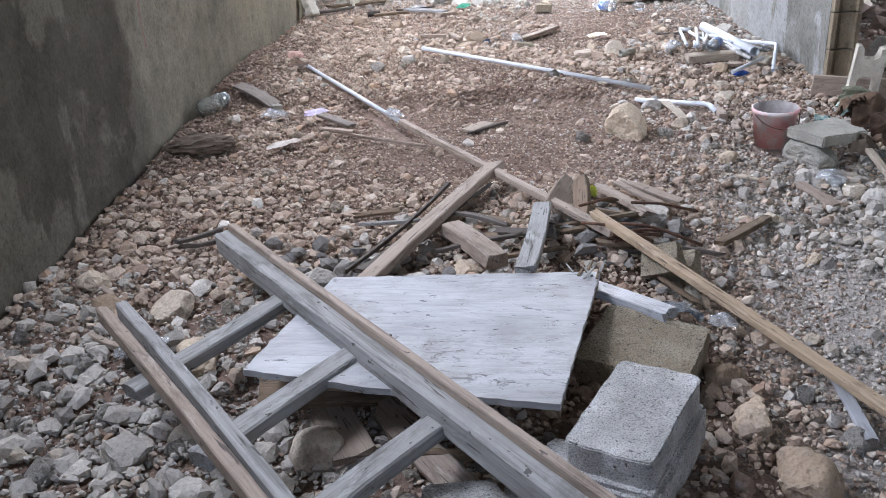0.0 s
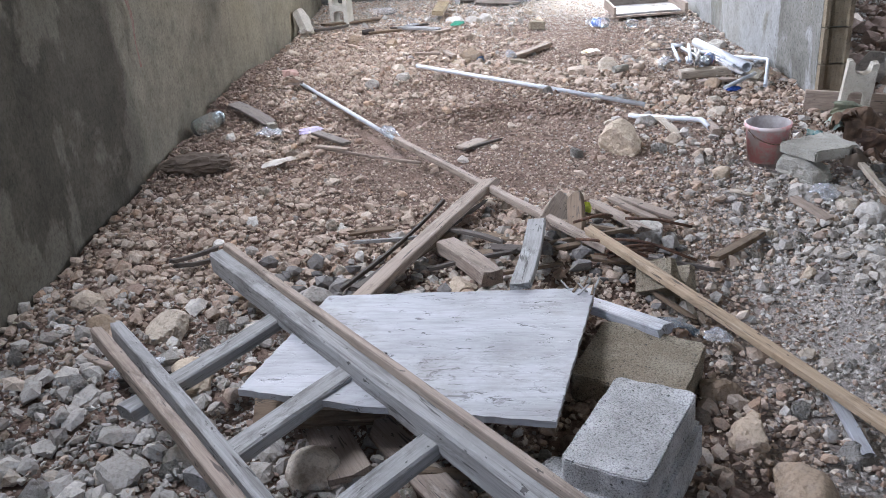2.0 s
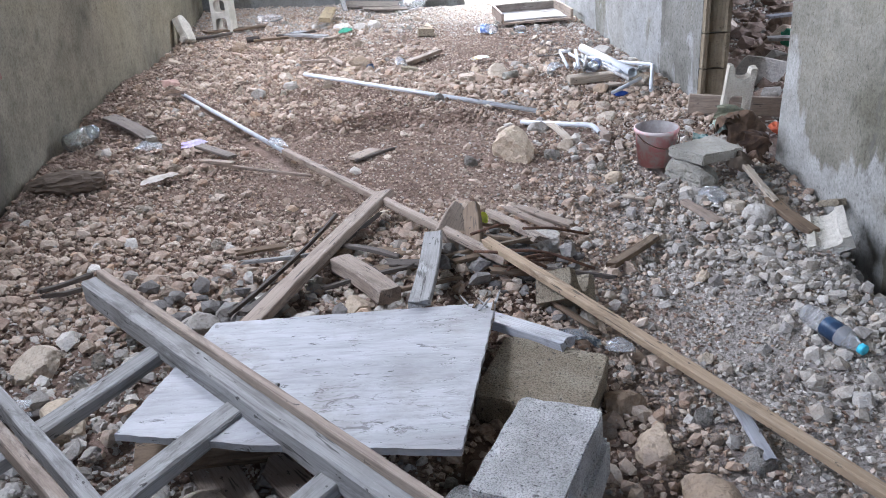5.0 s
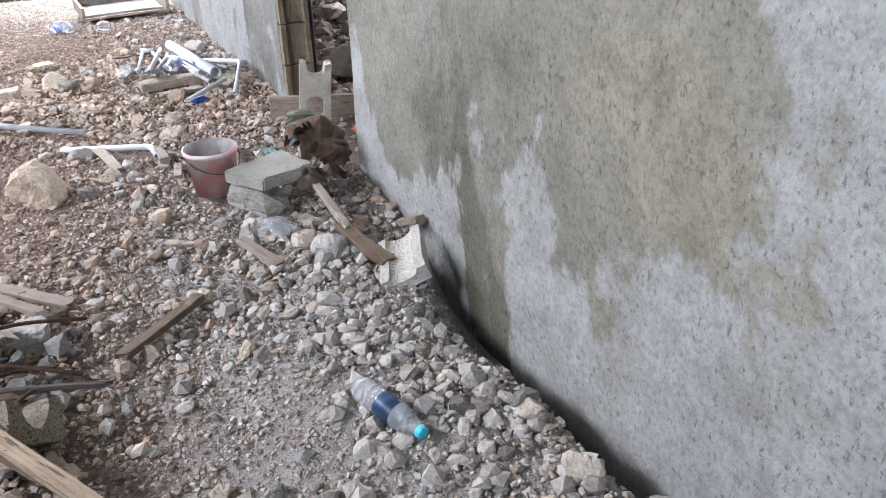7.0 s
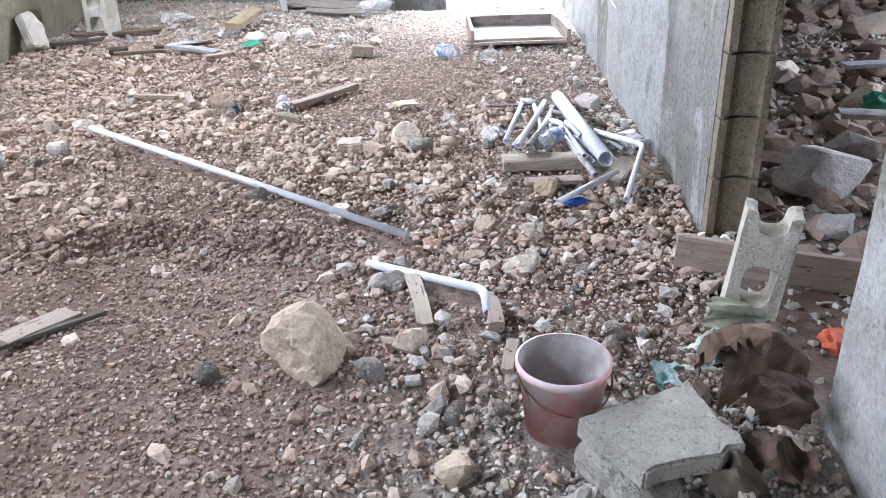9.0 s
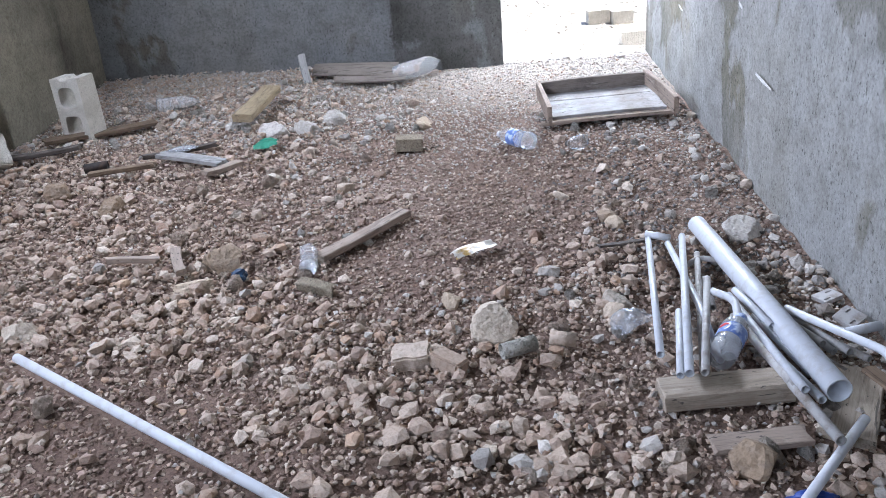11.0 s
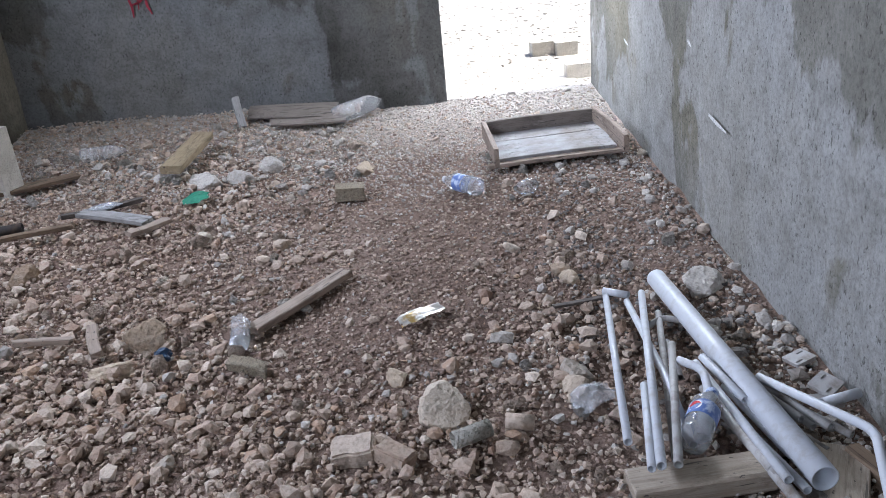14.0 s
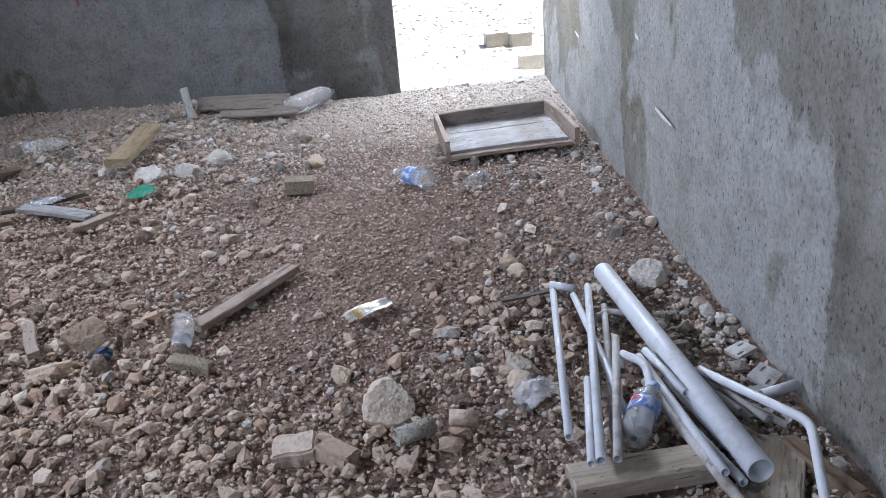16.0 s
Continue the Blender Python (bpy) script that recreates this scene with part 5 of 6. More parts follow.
def bottle(m, label, length, r, cap=None, band=None, badge=False, crush=0.0):
    """A clear drink bottle standing along z."""
    ob = holder("plastic_bottle", m, label, "bottle")
    L = length
    prof = [(0, 0.006), (r * 0.6, 0.0), (r * 0.92, 0.004), (r, 0.02)]
    for i in range(6):
        z = 0.03 + (0.33 * L - 0.03) * i / 5
        prof += [(r * (0.96 if i % 2 else 1.0), z)]
    prof += [(r * 0.97, L * 0.36), (r * 0.97, L * 0.62), (r, L * 0.64), (r * 0.92, L * 0.74), (r * 0.55, L * 0.88), (0.014, L * 0.92), (0.0135, L * 0.985), (0.012, L * 0.985)]
    bm = lathe(prof, 24)
    if crush:
        for v in bm.verts:
            v.co += crush * noise.noise_vector(v.co * 22 + Vector((L, r, 0)))
    part("body", bm, clear_plastic, ob, "", True)
    if band is not None:
        wrap = part("label_band", lathe([(r * 0.99, L * 0.37), (r * 1.005, L * 0.375), (r * 1.005, L * 0.61), (r * 0.99, L * 0.615)], 24), band, ob, "printed wrap label", True)
    if badge:
        for a in (-60, 40, 150):
            for k, (mat, rr) in enumerate(((label_white, 0.017), (label_red, 0.0145))):
                bm = bmesh.new()
                n = 16
                vs = []
                for q in range(n):
                    u, w = rr * math.cos(2 * math.pi * q / n), rr * math.sin(2 * math.pi * q / n)
                    if k and w < 0.001:
                        w = 0.001 + 0.004 * math.sin(u * 180)
                    th = radians(a) + u / r
                    vs.append(bm.verts.new(((r * 1.012 + 0.0008 * k) * math.cos(th), (r * 1.012 + 0.0008 * k) * math.sin(th), L * 0.49 + w)))
                bm.faces.new(vs)
                part("label_disc", bm, mat, wrap, "round printed mark")
    if cap is not None:
        part("cap", lathe([(0, L), (0.0145, L), (0.0152, L - 0.002), (0.0152, L - 0.016), (0.0135, L - 0.016)], 20), cap, ob, "screw cap", True)
    return ob


bottle(along(on(2.09, 1.61, 0.045), on(2.165, 1.385, 0.035)) @ pose(0, 0, 0, 0, 90, 0), "clear water bottle with cyan cap on gravel", 0.225, 0.031, cap_cyan, label_dark, crush=0.003)
bottle(along((2.125, 4.655, 0.095), (2.225, 4.83, 0.11)) @ pose(0, 0, 0, 0, 90, 0), "clear soda bottle with blue label on the pipes", 0.20, 0.036, label_blue, label_blue, True, 0.003)
bottle(along(on(0.965, 5.37, 0.04), on(0.925, 5.58, 0.045)) @ pose(0, 0, 0, 0, 90, 0), "empty clear ribbed plastic bottle on the earth", 0.21, 0.031, None, None, crush=0.005)
bottle(along(on(1.765, 6.62, 0.05), on(1.60, 6.82, 0.045)) @ pose(0, 0, 0, 0, 90, 0), "empty clear bottle with a blue label scrap", 0.24, 0.04, label_white, label_blue, crush=0.004)
bottle(along(on(2.01, 6.64, 0.045), on(1.93, 6.57, 0.04)) @ pose(0, 0, 0, 0, 90, 0), "crushed clear bottle stub on dark gravel", 0.12, 0.03, None, None, crush=0.008)
bottle(along(on(1.00, 8.0, 0.07), on(1.27, 8.27, 0.08)) @ pose(0, 0, 0, 0, 90, 0), "large dusty clear bottle by the back wall", 0.36, 0.055, None, None, crush=0.008)
bottle(along(on(-0.35, 7.55, 0.05), on(-0.12, 7.60, 0.05)) @ pose(0, 0, 0, 0, 90, 0), "dusty clear bottle near the dark corner", 0.24, 0.04, None, None, crush=0.006)

# ---- pipe pile by the wall ----
G = "pipes of the pile"
pipe([(2.277, 5.575, 0.06), (2.356, 4.515, 0.088)], 0.030, pvc_white, "thick white plastic drain pipe on a pile", group=G, n=24, wall=0.004)
for pts, r, mat in (
    ([(2.10, 5.50, 0.05), (1.985, 4.655, 0.115)], 0.0115, pvc_white),
    ([(2.155, 5.45, 0.05), (2.145, 4.96, 0.085), (2.13, 4.66, 0.09)], 0.0115, pvc_white),
    ([(2.205, 5.47, 0.065), (2.03, 4.545, 0.13)], 0.0125, pvc_white),
    ([(2.085, 4.93, 0.08), (2.01, 4.545, 0.125)], 0.0105, pvc_white),
    ([(2.20, 5.10, 0.09), (2.065, 4.545, 0.13)], 0.0115, pvc_grey),
    ([(2.23, 5.36, 0.05), (2.075, 4.60, 0.10)], 0.0105, pvc_grey),
    ([(2.24, 5.02, 0.075), (2.275, 4.50, 0.105)], 0.012, pvc_white),
    ([(2.225, 4.90, 0.075), (2.295, 4.34, 0.085)], 0.014, pvc_grey),
    ([(2.275, 5.02, 0.06), (2.34, 4.78, 0.06)], 0.012, pvc_grey),
    ([(2.26, 5.03, 0.085), (2.30, 4.82, 0.085)], 0.012, pvc_white),
    ([(2.19, 5.00, 0.10), (2.235, 4.94, 0.105), (2.22, 4.84, 0.10), (2.155, 4.70, 0.08)], 0.0125, pvc_white),
    ([(2.37, 4.93, 0.075), (2.515, 4.635, 0.105), (2.385, 4.22, 0.04)], 0.0125, pvc_white),
    ([(2.17, 5.27, 0.05), (2.23, 5.32, 0.055), (2.29, 5.29, 0.05)], 0.0105, pvc_grey),
    ([(2.36, 4.95, 0.05), (2.43, 4.74, 0.05)], 0.011, pvc_grey),
    ([(2.31, 4.98, 0.07), (2.40, 4.74, 0.075)], 0.012, pvc_grey),
    ([(2.34, 5.00, 0.055), (2.46, 4.72, 0.06)], 0.012, pvc_grey),
    ([(2.29, 4.94, 0.05), (2.33, 4.62, 0.07)], 0.011, pvc_white),
    ([(2.25, 4.86, 0.06), (2.315, 4.50, 0.075)], 0.012, pvc_white),
    ([(2.21, 5.18, 0.05), (2.19, 4.98, 0.06)], 0.011, pvc_grey),
    ([(2.40, 4.86, 0.05), (2.50, 4.70, 0.05)], 0.011, pvc_grey),
    ([(2.35, 4.82, 0.04), (2.43, 4.66, 0.04)], 0.012, pvc_grey),
):
    pipe(pts, r * 0.88, mat, "thin dusty white plastic pipe on a pile" if mat is pvc_white else "thin grime-grey plastic pipe on a pile", group=G, bend=0.035)
pipe([(2.095, 5.515, 0.06), (2.165, 5.47, 0.06)], 0.012, pvc_white, "short white plastic pipe elbow on the pile", group=G)
pipe([(2.273, 4.56, 0.085), (2.268, 4.60, 0.085)], 0.018, pvc_grey, "grey plastic pipe socket on the pile", "pipe_socket", "pipe fitting")
pipe([(2.145, 4.155, 0.055), (2.385, 4.44, 0.065)], 0.011, pvc_white, "loose thin white plastic pipe beside the pile")
pipe([(2.49, 4.83, 0.05), (2.59, 4.86, 0.05)], 0.013, pvc_white, "short white plastic pipe stub by the wall")
pipe([on(2.40, 5.56, 0.03), on(2.43, 5.66, 0.03)], 0.012, pvc_white, "short white plastic pipe stub by the wall")
pipe([on(1.60, 4.80, 0.04), on(1.69, 4.84, 0.04)], 0.022, slab_grey, "broken grey pipe shard", "pipe_shard", "pipe")
pipe([on(1.73, 4.86, 0.04), on(1.80, 4.85, 0.04)], 0.02, stone_warm, "broken buff pipe shard", "pipe_shard", "pipe")
plank((1.975, 4.58, 0.05), (2.275, 4.60, 0.055), 0.085, 0.05, wood_straw, "pale timber block under the pipes", name="timber_block", category="timber")
plank((2.34, 4.42, 0.025), (2.46, 4.66, 0.03), 0.12, 0.04, wood_straw, "cracked wide pale board under the pipes", category="board", jag=0.008)
plank((2.48, 4.66, 0.035), (2.545, 4.47, 0.03), 0.045, 0.04, wood_brown, "brown timber offcut by the wall", name="timber_block", category="timber")
plank(on(2.05, 4.40, 0.03), on(2.26, 4.42, 0.03), 0.06, 0.015, wood_bleach, "pale board scrap before the pile")
crumpled_sheet("paper_scrap", Matrix.Translation((2.50, 4.70, 0.08)), (0.05, 0.05, 0.035), paper_white, "crumpled white paper on the pile", "paper", 41)
crumpled("plastic_scrap", Matrix.Translation(on(2.21, 4.23, 0.03)), (0.09, 0.05, 0.03), blue_plastic, "dark blue plastic scrap by the pile", "plastic scrap", 43, 3, 0.3)
plank(on(1.93, 5.48, 0.03), on(2.15, 5.55, 0.03), 0.02, 0.008, wood_dark, "thin dark strip on the gravel", name="strip", category="stick")


def wall_box(m, label):
    ob = holder("switch_plate", m, label, "switch plate", "plates by the wall")
    part("plate", prism(round_rect(-0.032, -0.032, 0.032, 0.032, 0.005), 0.006, [round_rect(-0.025, -0.022, -0.004, -0.015, 0.003), round_rect(0.005, 0.011, 0.025, 0.018, 0.003)], 0.0012), pvc_grey, ob)
    part("box", prism(round_rect(-0.030, -0.030, 0.030, 0.030, 0.005), 0.006), pvc_grey, ob, "grey box behind the plate").matrix_basis = Matrix.Translation((0, 0, -0.0065))


wall_box(Matrix.Translation(on(2.54, 5.085, 0.028)) @ pose(0, 0, 0, -8, -10, 20), "white plastic switch plate lying by the wall")
wall_box(Matrix.Translation(on(2.53, 4.905, 0.048)) @ pose(0, 0, 0, 8, -12, 35), "white plastic switch plate lying by the wall")
wall_box(Matrix.Translation(on(2.515, 4.86, 0.03)) @ pose(0, 0, 0, -6, 8, 15), "white plastic switch plate lying by the wall")

# ---- far half of the room ----
tray = holder("wooden_tray", Matrix.Translation((2.14, 7.165, 0.08)) @ pose(0, 0, 0, 3, -1, 4), "weathered shallow wooden mortar box on gravel", "wooden box")
for name, p0, p1, w, t, mat in (
    ("floor_board", (-0.29, -0.17, 0.01), (0.29, -0.17, 0.01), 0.17, 0.018, ply_soiled),
    ("floor_board", (-0.29, 0.01, 0.01), (0.29, 0.01, 0.01), 0.18, 0.018, ply_soiled),
    ("floor_board", (-0.29, 0.19, 0.01), (0.29, 0.19, 0.01), 0.17, 0.018, ply_soiled),
    ("back_board", (-0.29, 0.29, 0.042), (0.29, 0.29, 0.042), 0.022, 0.085, wood_drift),
    ("side_board", (-0.29, -0.30, 0.042), (-0.29, 0.30, 0.042), 0.024, 0.085, wood_bleach),
    ("side_board", (0.32, -0.36, 0.045), (0.285, 0.31, 0.05), 0.024, 0.085, wood_bleach),
    ("front_strip", (-0.33, -0.275, -0.005), (0.33, -0.275, -0.005), 0.035, 0.018, wood_bleach),
):
    SEED[0] += 1
    p0, p1 = [(px, py * 0.74, pz) for px, py, pz in (p0, p1)]
    w = w * 0.74 if name == "floor_board" else w
    ob = part(name, timber((Vector(p1) - Vector(p0)).length, w, t, SEED[0]), mat, tray)
    ob.matrix_basis = along(p0, p1)
plank(on(0.975, 5.50, 0.03), on(1.245, 5.855, 0.035), 0.055, 0.025, wood_bleach, "weathered brown plank offcut on the earth")
crumpled_sheet("foil_wrapper", Matrix.Translation(on(1.51, 5.495, 0.03)) @ pose(0, 0, 0, 0, 0, 38), (0.19, 0.085, 0.05), foil_gold, "crumpled gold and white foil wrapper", "wrapper", 47)
plank(on(0.95, 5.29, 0.025), on(1.06, 5.25, 0.02), 0.05, 0.03, block_tan, "grey concrete shard on the earth", name="concrete_shard", category="rubble", jag=0.02)
thing("limestone_chunk", prism(ragged([(-0.055, -0.03), (0.05, -0.04), (0.06, 0.03), (-0.04, 0.045)], 0.02, 0.004, 71), 0.05, bevel=0.006), stone_warm, Matrix.Translation(on(1.36, 4.795, 0.0)) @ pose(0, 0, 0, 8, -6, 10), "flat split cream limestone chunk", "rock")
thing("limestone_chunk", prism(ragged([(-0.05, -0.03), (0.045, -0.035), (0.05, 0.025), (-0.04, 0.035)], 0.02, 0.004, 72), 0.045, bevel=0.006), stone_warm, Matrix.Translation(on(1.455, 4.77, 0.0)) @ pose(0, 0, 0, -8, 10, -30), "squared tan limestone chunk", "rock")
thing("brick", prism(round_rect(-0.065, -0.045, 0.065, 0.045, 0.006), 0.06, bevel=0.004), block_tan, Matrix.Translation(on(1.18, 6.74, 0.015)) @ pose(0, 0, 0, 0, 4, 6), "tan block fragment on the rubble", "brick")
plank(on(0.315, 6.98, 0.10), on(0.335, 7.55, 0.11), 0.10, 0.04, wood_olive, "yellow-brown timber plank lying on rubble", roll=5)
for a, b, w, mat, lab in (((-0.05, 6.56), (0.25, 6.72), 0.03, wood_dark, "dark stick on stones"), ((0.02, 6.60), (0.37, 6.42), 0.07, wood_grey, "pale lilac-grey board on stones"), ((0.33, 6.28), (0.44, 6.44), 0.05, wood_bleach, "short bleached offcut on stones"), ((-0.20, 6.33), (0.06, 6.42), 0.035, wood_brown, "brown stick on stones"), ((-0.62, 6.95), (-0.40, 7.10), 0.07, wood_brown, "brown board at the hollow block"), ((-0.78, 6.70), (-0.45, 6.78), 0.05, wood_dark, "dark board by the stained wall"), ((-0.70, 6.90), (-0.25, 7.25), 0.09, wood_brown, "brown board under the hollow block")):
    plank(on(*a, 0.05), on(*b, 0.05), w, 0.02, mat, lab, jag=0.012)
pipe([on(-0.28, 6.44, 0.05), on(-0.18, 6.465, 0.05)], 0.022, black_steel, "short black plastic pipe piece", "pipe_piece", "pipe")
crumpled_sheet("film_wrapper", Matrix.Translation(on(0.12, 6.62, 0.06)), (0.16, 0.08, 0.03), film_plastic, "crumpled pale film on boards", "wrapper", 53)
crumpled_sheet("plastic_scrap", Matrix.Translation(on(0.505, 6.68, 0.045)) @ pose(0, 0, 0, 8, -8, 0), (0.13, 0.11, 0.05), green_plastic, "crushed green plastic scrap on stones", "plastic scrap", 59)
plank(on(0.45, 7.97, 0.02), on(0.41, 8.06, 0.17), 0.045, 0.02, wood_grey, "short grey board standing by the back wall", name="board_stub")
for a, b, w, up, roll in (((0.46, 8.16), (0.98, 8.21), 0.20, 0.055, 0), ((0.63, 7.92), (1.05, 7.98), 0.10, 0.055, -2), ((0.58, 8.05), (0.98, 8.07), 0.09, 0.062, 3)):
    plank(on(*a, up), on(*b, up), w, 0.011, wood_drift, "grey-brown weathered board by the back wall", roll=roll + 9, jag=0.015)
frag = prism(ragged([(-0.07, -0.10), (0.06, -0.11), (0.075, 0.05), (0.02, 0.13), (-0.08, 0.10)], 0.03, 0.006, 91), 0.06, bevel=0.008)
thing("block_fragment", rag(frag, 0.004, 20, 9), block_white, Matrix.Translation((-0.83, 6.62, 0.19)) @ pose(0, 0, 0, 62, 12, 70), "chalky block fragment leaning on the wall", "concrete block")

for a, b, w, mat, lab in (((0.475, 5.50), (0.555, 5.32), 0.035, wood_bleach, "short pale stick leaning on rubble"), ((0.26, 5.42), (0.445, 5.415), 0.022, wood_bleach, "thin pale stick on stones")):
    plank(on(*a, 0.05), on(*b, 0.05), w, 0.02, mat, lab, name="stick", category="stick", jag=0.012)
crumpled("plastic_scrap", Matrix.Translation(on(0.735, 5.355, 0.03)), (0.055, 0.045, 0.045), label_dark, "small crumpled dark blue plastic scrap", "plastic scrap", 67, 3, 0.3)
crumpled_sheet("plastic_bag", Matrix.Translation(on(1.955, 4.92, 0.06)) @ pose(0, 0, 0, 5, -8, 20), (0.12, 0.10, 0.06), film_plastic, "clear crumpled plastic bag beside the pipes", "plastic bag", 71)

# marks on the walls
def stroke(pts, w, m, mat):
    bm = bmesh.new()
    rows = []
    for i, (u, v) in enumerate(pts):
        a, b = pts[max(0, i - 1)], pts[min(len(pts) - 1, i + 1)]
        d = Vector((b[0] - a[0], b[1] - a[1])).normalized()
        k = w * (0.7 + 0.3 * math.sin(i * 2.1))
        rows.append([bm.verts.new((u + s * d.y * k / 2, v - s * d.x * k / 2, 0.0)) for s in (-1, 1)])
    for a, b in zip(rows, rows[1:]):
        bm.faces.new((a[0], a[1], b[1], b[0]))
    return bm


def mark(name, m, strokes, mat, label):
    ob = holder(name, m, label, "wall mark")
    for pts, w in strokes:
        part("brush_stroke", stroke(pts, w, m, mat), mat, ob)


facing = lambda x, y, z, rz: Matrix.Translation((x, y, z)) @ pose(0, 0, 0, 90, 0, rz)
mark("painted_letters", facing(-0.19, 8.362, 0.765, 0), [([(0.0, 0.10), (0.012, 0.05), (0.01, -0.01)], 0.018), ([(0.01, 0.06), (0.06, 0.075), (0.10, 0.10)], 0.015), ([(0.10, 0.12), (0.105, 0.05), (0.125, 0.0)], 0.018), ([(0.03, 0.12), (0.055, 0.09), (0.05, 0.03)], 0.012)], red_paint, "red brushed letters on the back wall")
mark("painted_smear", facing(LX(2.92) + 0.02, 2.92, 0.55, 93.3), [([(0.0, 0.28), (0.015, 0.2), (0.0, 0.1), (0.01, 0.0)], 0.03), ([(-0.03, 0.30), (0.0, 0.25), (0.03, 0.22)], 0.02)], faint_red_paint, "worn red paint smear on the stained wall")
for y, z, l, a in ((5.97, 0.44, 0.19, 3), (7.42, 0.495, 0.10, 10), (6.32, 0.66, 0.05, 80)):
    mark("plaster_scratch", Matrix.Translation((2.584, y, z)) @ pose(0, 0, 0, 90, 0, -90), [([(-l / 2, 0.01), (0, 0.0), (l / 2, -0.006)], 0.016)], pale_scratch, "pale scratch in the cement plaster")

pipe([(2.605, 0.650, 0.55), (2.585, 0.650, 0.545), (2.582, 0.648, 0.52), (2.605, 0.645, 0.505)], 0.004, black_steel, "bent black iron tie sticking out of the plaster", "iron_tie", "steel bar", bend=0.012, wall=0.003, n=8)

# hollow block ends of the bare jamb
def jamb_block(seed):
    w, t, d = 0.148, 0.026, 0.045
    prof = [(0.004, 0), (0.004, -d), (0.004 + t * 0.6, -d)] + [(0.004 + t + (w - 2 * t) * s, -d + 0.028 * math.sin(math.pi * s) ** 0.5) for s in (0.0, 0.08, 0.25, 0.5, 0.75, 0.92, 1.0)] + [(w - t * 0.4, -d), (w, -d), (w, 0)]
    return rag(prism(prof, 0.187), 0.0022, 30, seed)


for i in range(12):
    z = -0.20 + 0.195 * i
    ob = part("block_end", jamb_block(i), block_olive, wall_far)
    ob.matrix_parent_inverse = wall_far.matrix_world.inverted()
    ob.matrix_world = Matrix.Translation((2.6, 4.058, z))
# outdoors
for x, y, rz, n in ((2.40, 9.50, 8, 2), (2.55, 8.78, 4, 1)):
    for k in range(n):
        thing("concrete_block", rag(prism(round_rect(-0.085, -0.05, 0.085, 0.05, 0.008), 0.11, bevel=0.006), 0.003, 20, k), block_white, Matrix.Translation(on(x + 0.175 * k, y - 0.02 * k, -0.01)) @ pose(0, 0, 0, 0, 0, rz + 5 * k), "pale concrete block outside the back doorway", "concrete block", "blocks outside")

# ---- rubble ----
RNG = np.random.RandomState(11)


def turn_all(n, rng):
    q = rng.normal(size=(n, 4))
    q /= np.linalg.norm(q, axis=1)[:, None]
    w, x, y, z = q.T
    return np.stack([1 - 2 * (y * y + z * z), 2 * (x * y - z * w), 2 * (x * z + y * w), 2 * (x * y + z * w), 1 - 2 * (x * x + z * z), 2 * (y * z - x * w), 2 * (x * z - y * w), 2 * (y * z + x * w), 1 - 2 * (x * x + y * y)], -1).reshape(n, 3, 3)


def trodden(x, y):
    """Where feet have beaten the rubble down to fine grit, 0 to 1."""
    t = 1.35 * np.exp(-np.abs((x - 0.85) / 0.85) ** 3 - np.abs((y - 3.25) / 0.72) ** 3)
    t = np.maximum(t, np.exp(-((x - 1.85) / 0.35) ** 2 - ((y - 1.55) / 0.5) ** 2))
    t = np.maximum(t, 1.15 * np.exp(-((x - 1.45 - 0.12 * (y - 6)) / 0.62) ** 2) * step(4.9, 5.6, y))
    t = np.maximum(t, 0.7 * np.exp(-((x - 0.7) / 0.6) ** 2 - ((y - 4.3) / 0.4) ** 2))
    t = np.maximum(t, 0.8 * np.exp(-((x - 2.35) / 0.25) ** 2) * step(5.2, 5.8, y))
    t = np.maximum(t, 0.95 * step(7.15, 7.8, y) * step(0.9, 1.4, x))
    return np.clip(t + 0.35 * field(x, y, 1.7, 3), 0, 1)


def grey_share(x, y):
    g = 0.55 * step(1.3, 2.0, x) * (1 - step(3.0, 4.2, y)) + 0.3 * step(1.5, 1.8, x) * (1 - step(1.9, 2.5, y)) + 0.85 * step(1.9, 1.2, y) * step(1.2, 0.5, x) * step(-0.7, -0.2, x)
    # More pale grey stones past y 6 stand in for the exit's floor glow.
    g = g + 0.45 * step(2.0, 2.5, x) * step(4, 5, y) + 0.65 * step(6.0, 7.4, y)
    g = g - 0.25 * step(0.9, 0.4, x) * step(1.7, 2.2, y)
    return np.clip(g + 0.08 + 0.25 * field(x, y, 1.3, 2), 0.02, 0.95)


def crevice(x, y):
    return (x > 2.61 - 1.1 * gap_width(y)) & (y > 0.8) & (y < 2.35)


def scatter(n, x0, x1, y0, y1, keep, rng):
    x, y = rng.uniform(x0, x1, n), rng.uniform(y0, y1, n)
    ok = rng.rand(n) < keep(x, y)
    return x[ok], y[ok]


def off_line(x, y, a, b, gap):
    ux, uy = b[0] - a[0], b[1] - a[1]
    t = np.clip(((x - a[0]) * ux + (y - a[1]) * uy) / (ux * ux + uy * uy), 0, 1)
    return np.hypot(x - a[0] - t * ux, y - a[1] - t * uy) > gap


def inside(x, y):
    free = off_line(x, y, (0.3, 4.77), (1.655, 3.89), 0.022) & off_line(x, y, (1.55, 3.72), (1.89, 3.5), 0.035) & off_line(x, y, (-0.37, 4.52), (0.40, 3.18), 0.03)
    return (x > LX(y) + 0.01) & (x < 2.585) & free & (np.hypot(x - 2.04, y - 2.975) > 0.085)


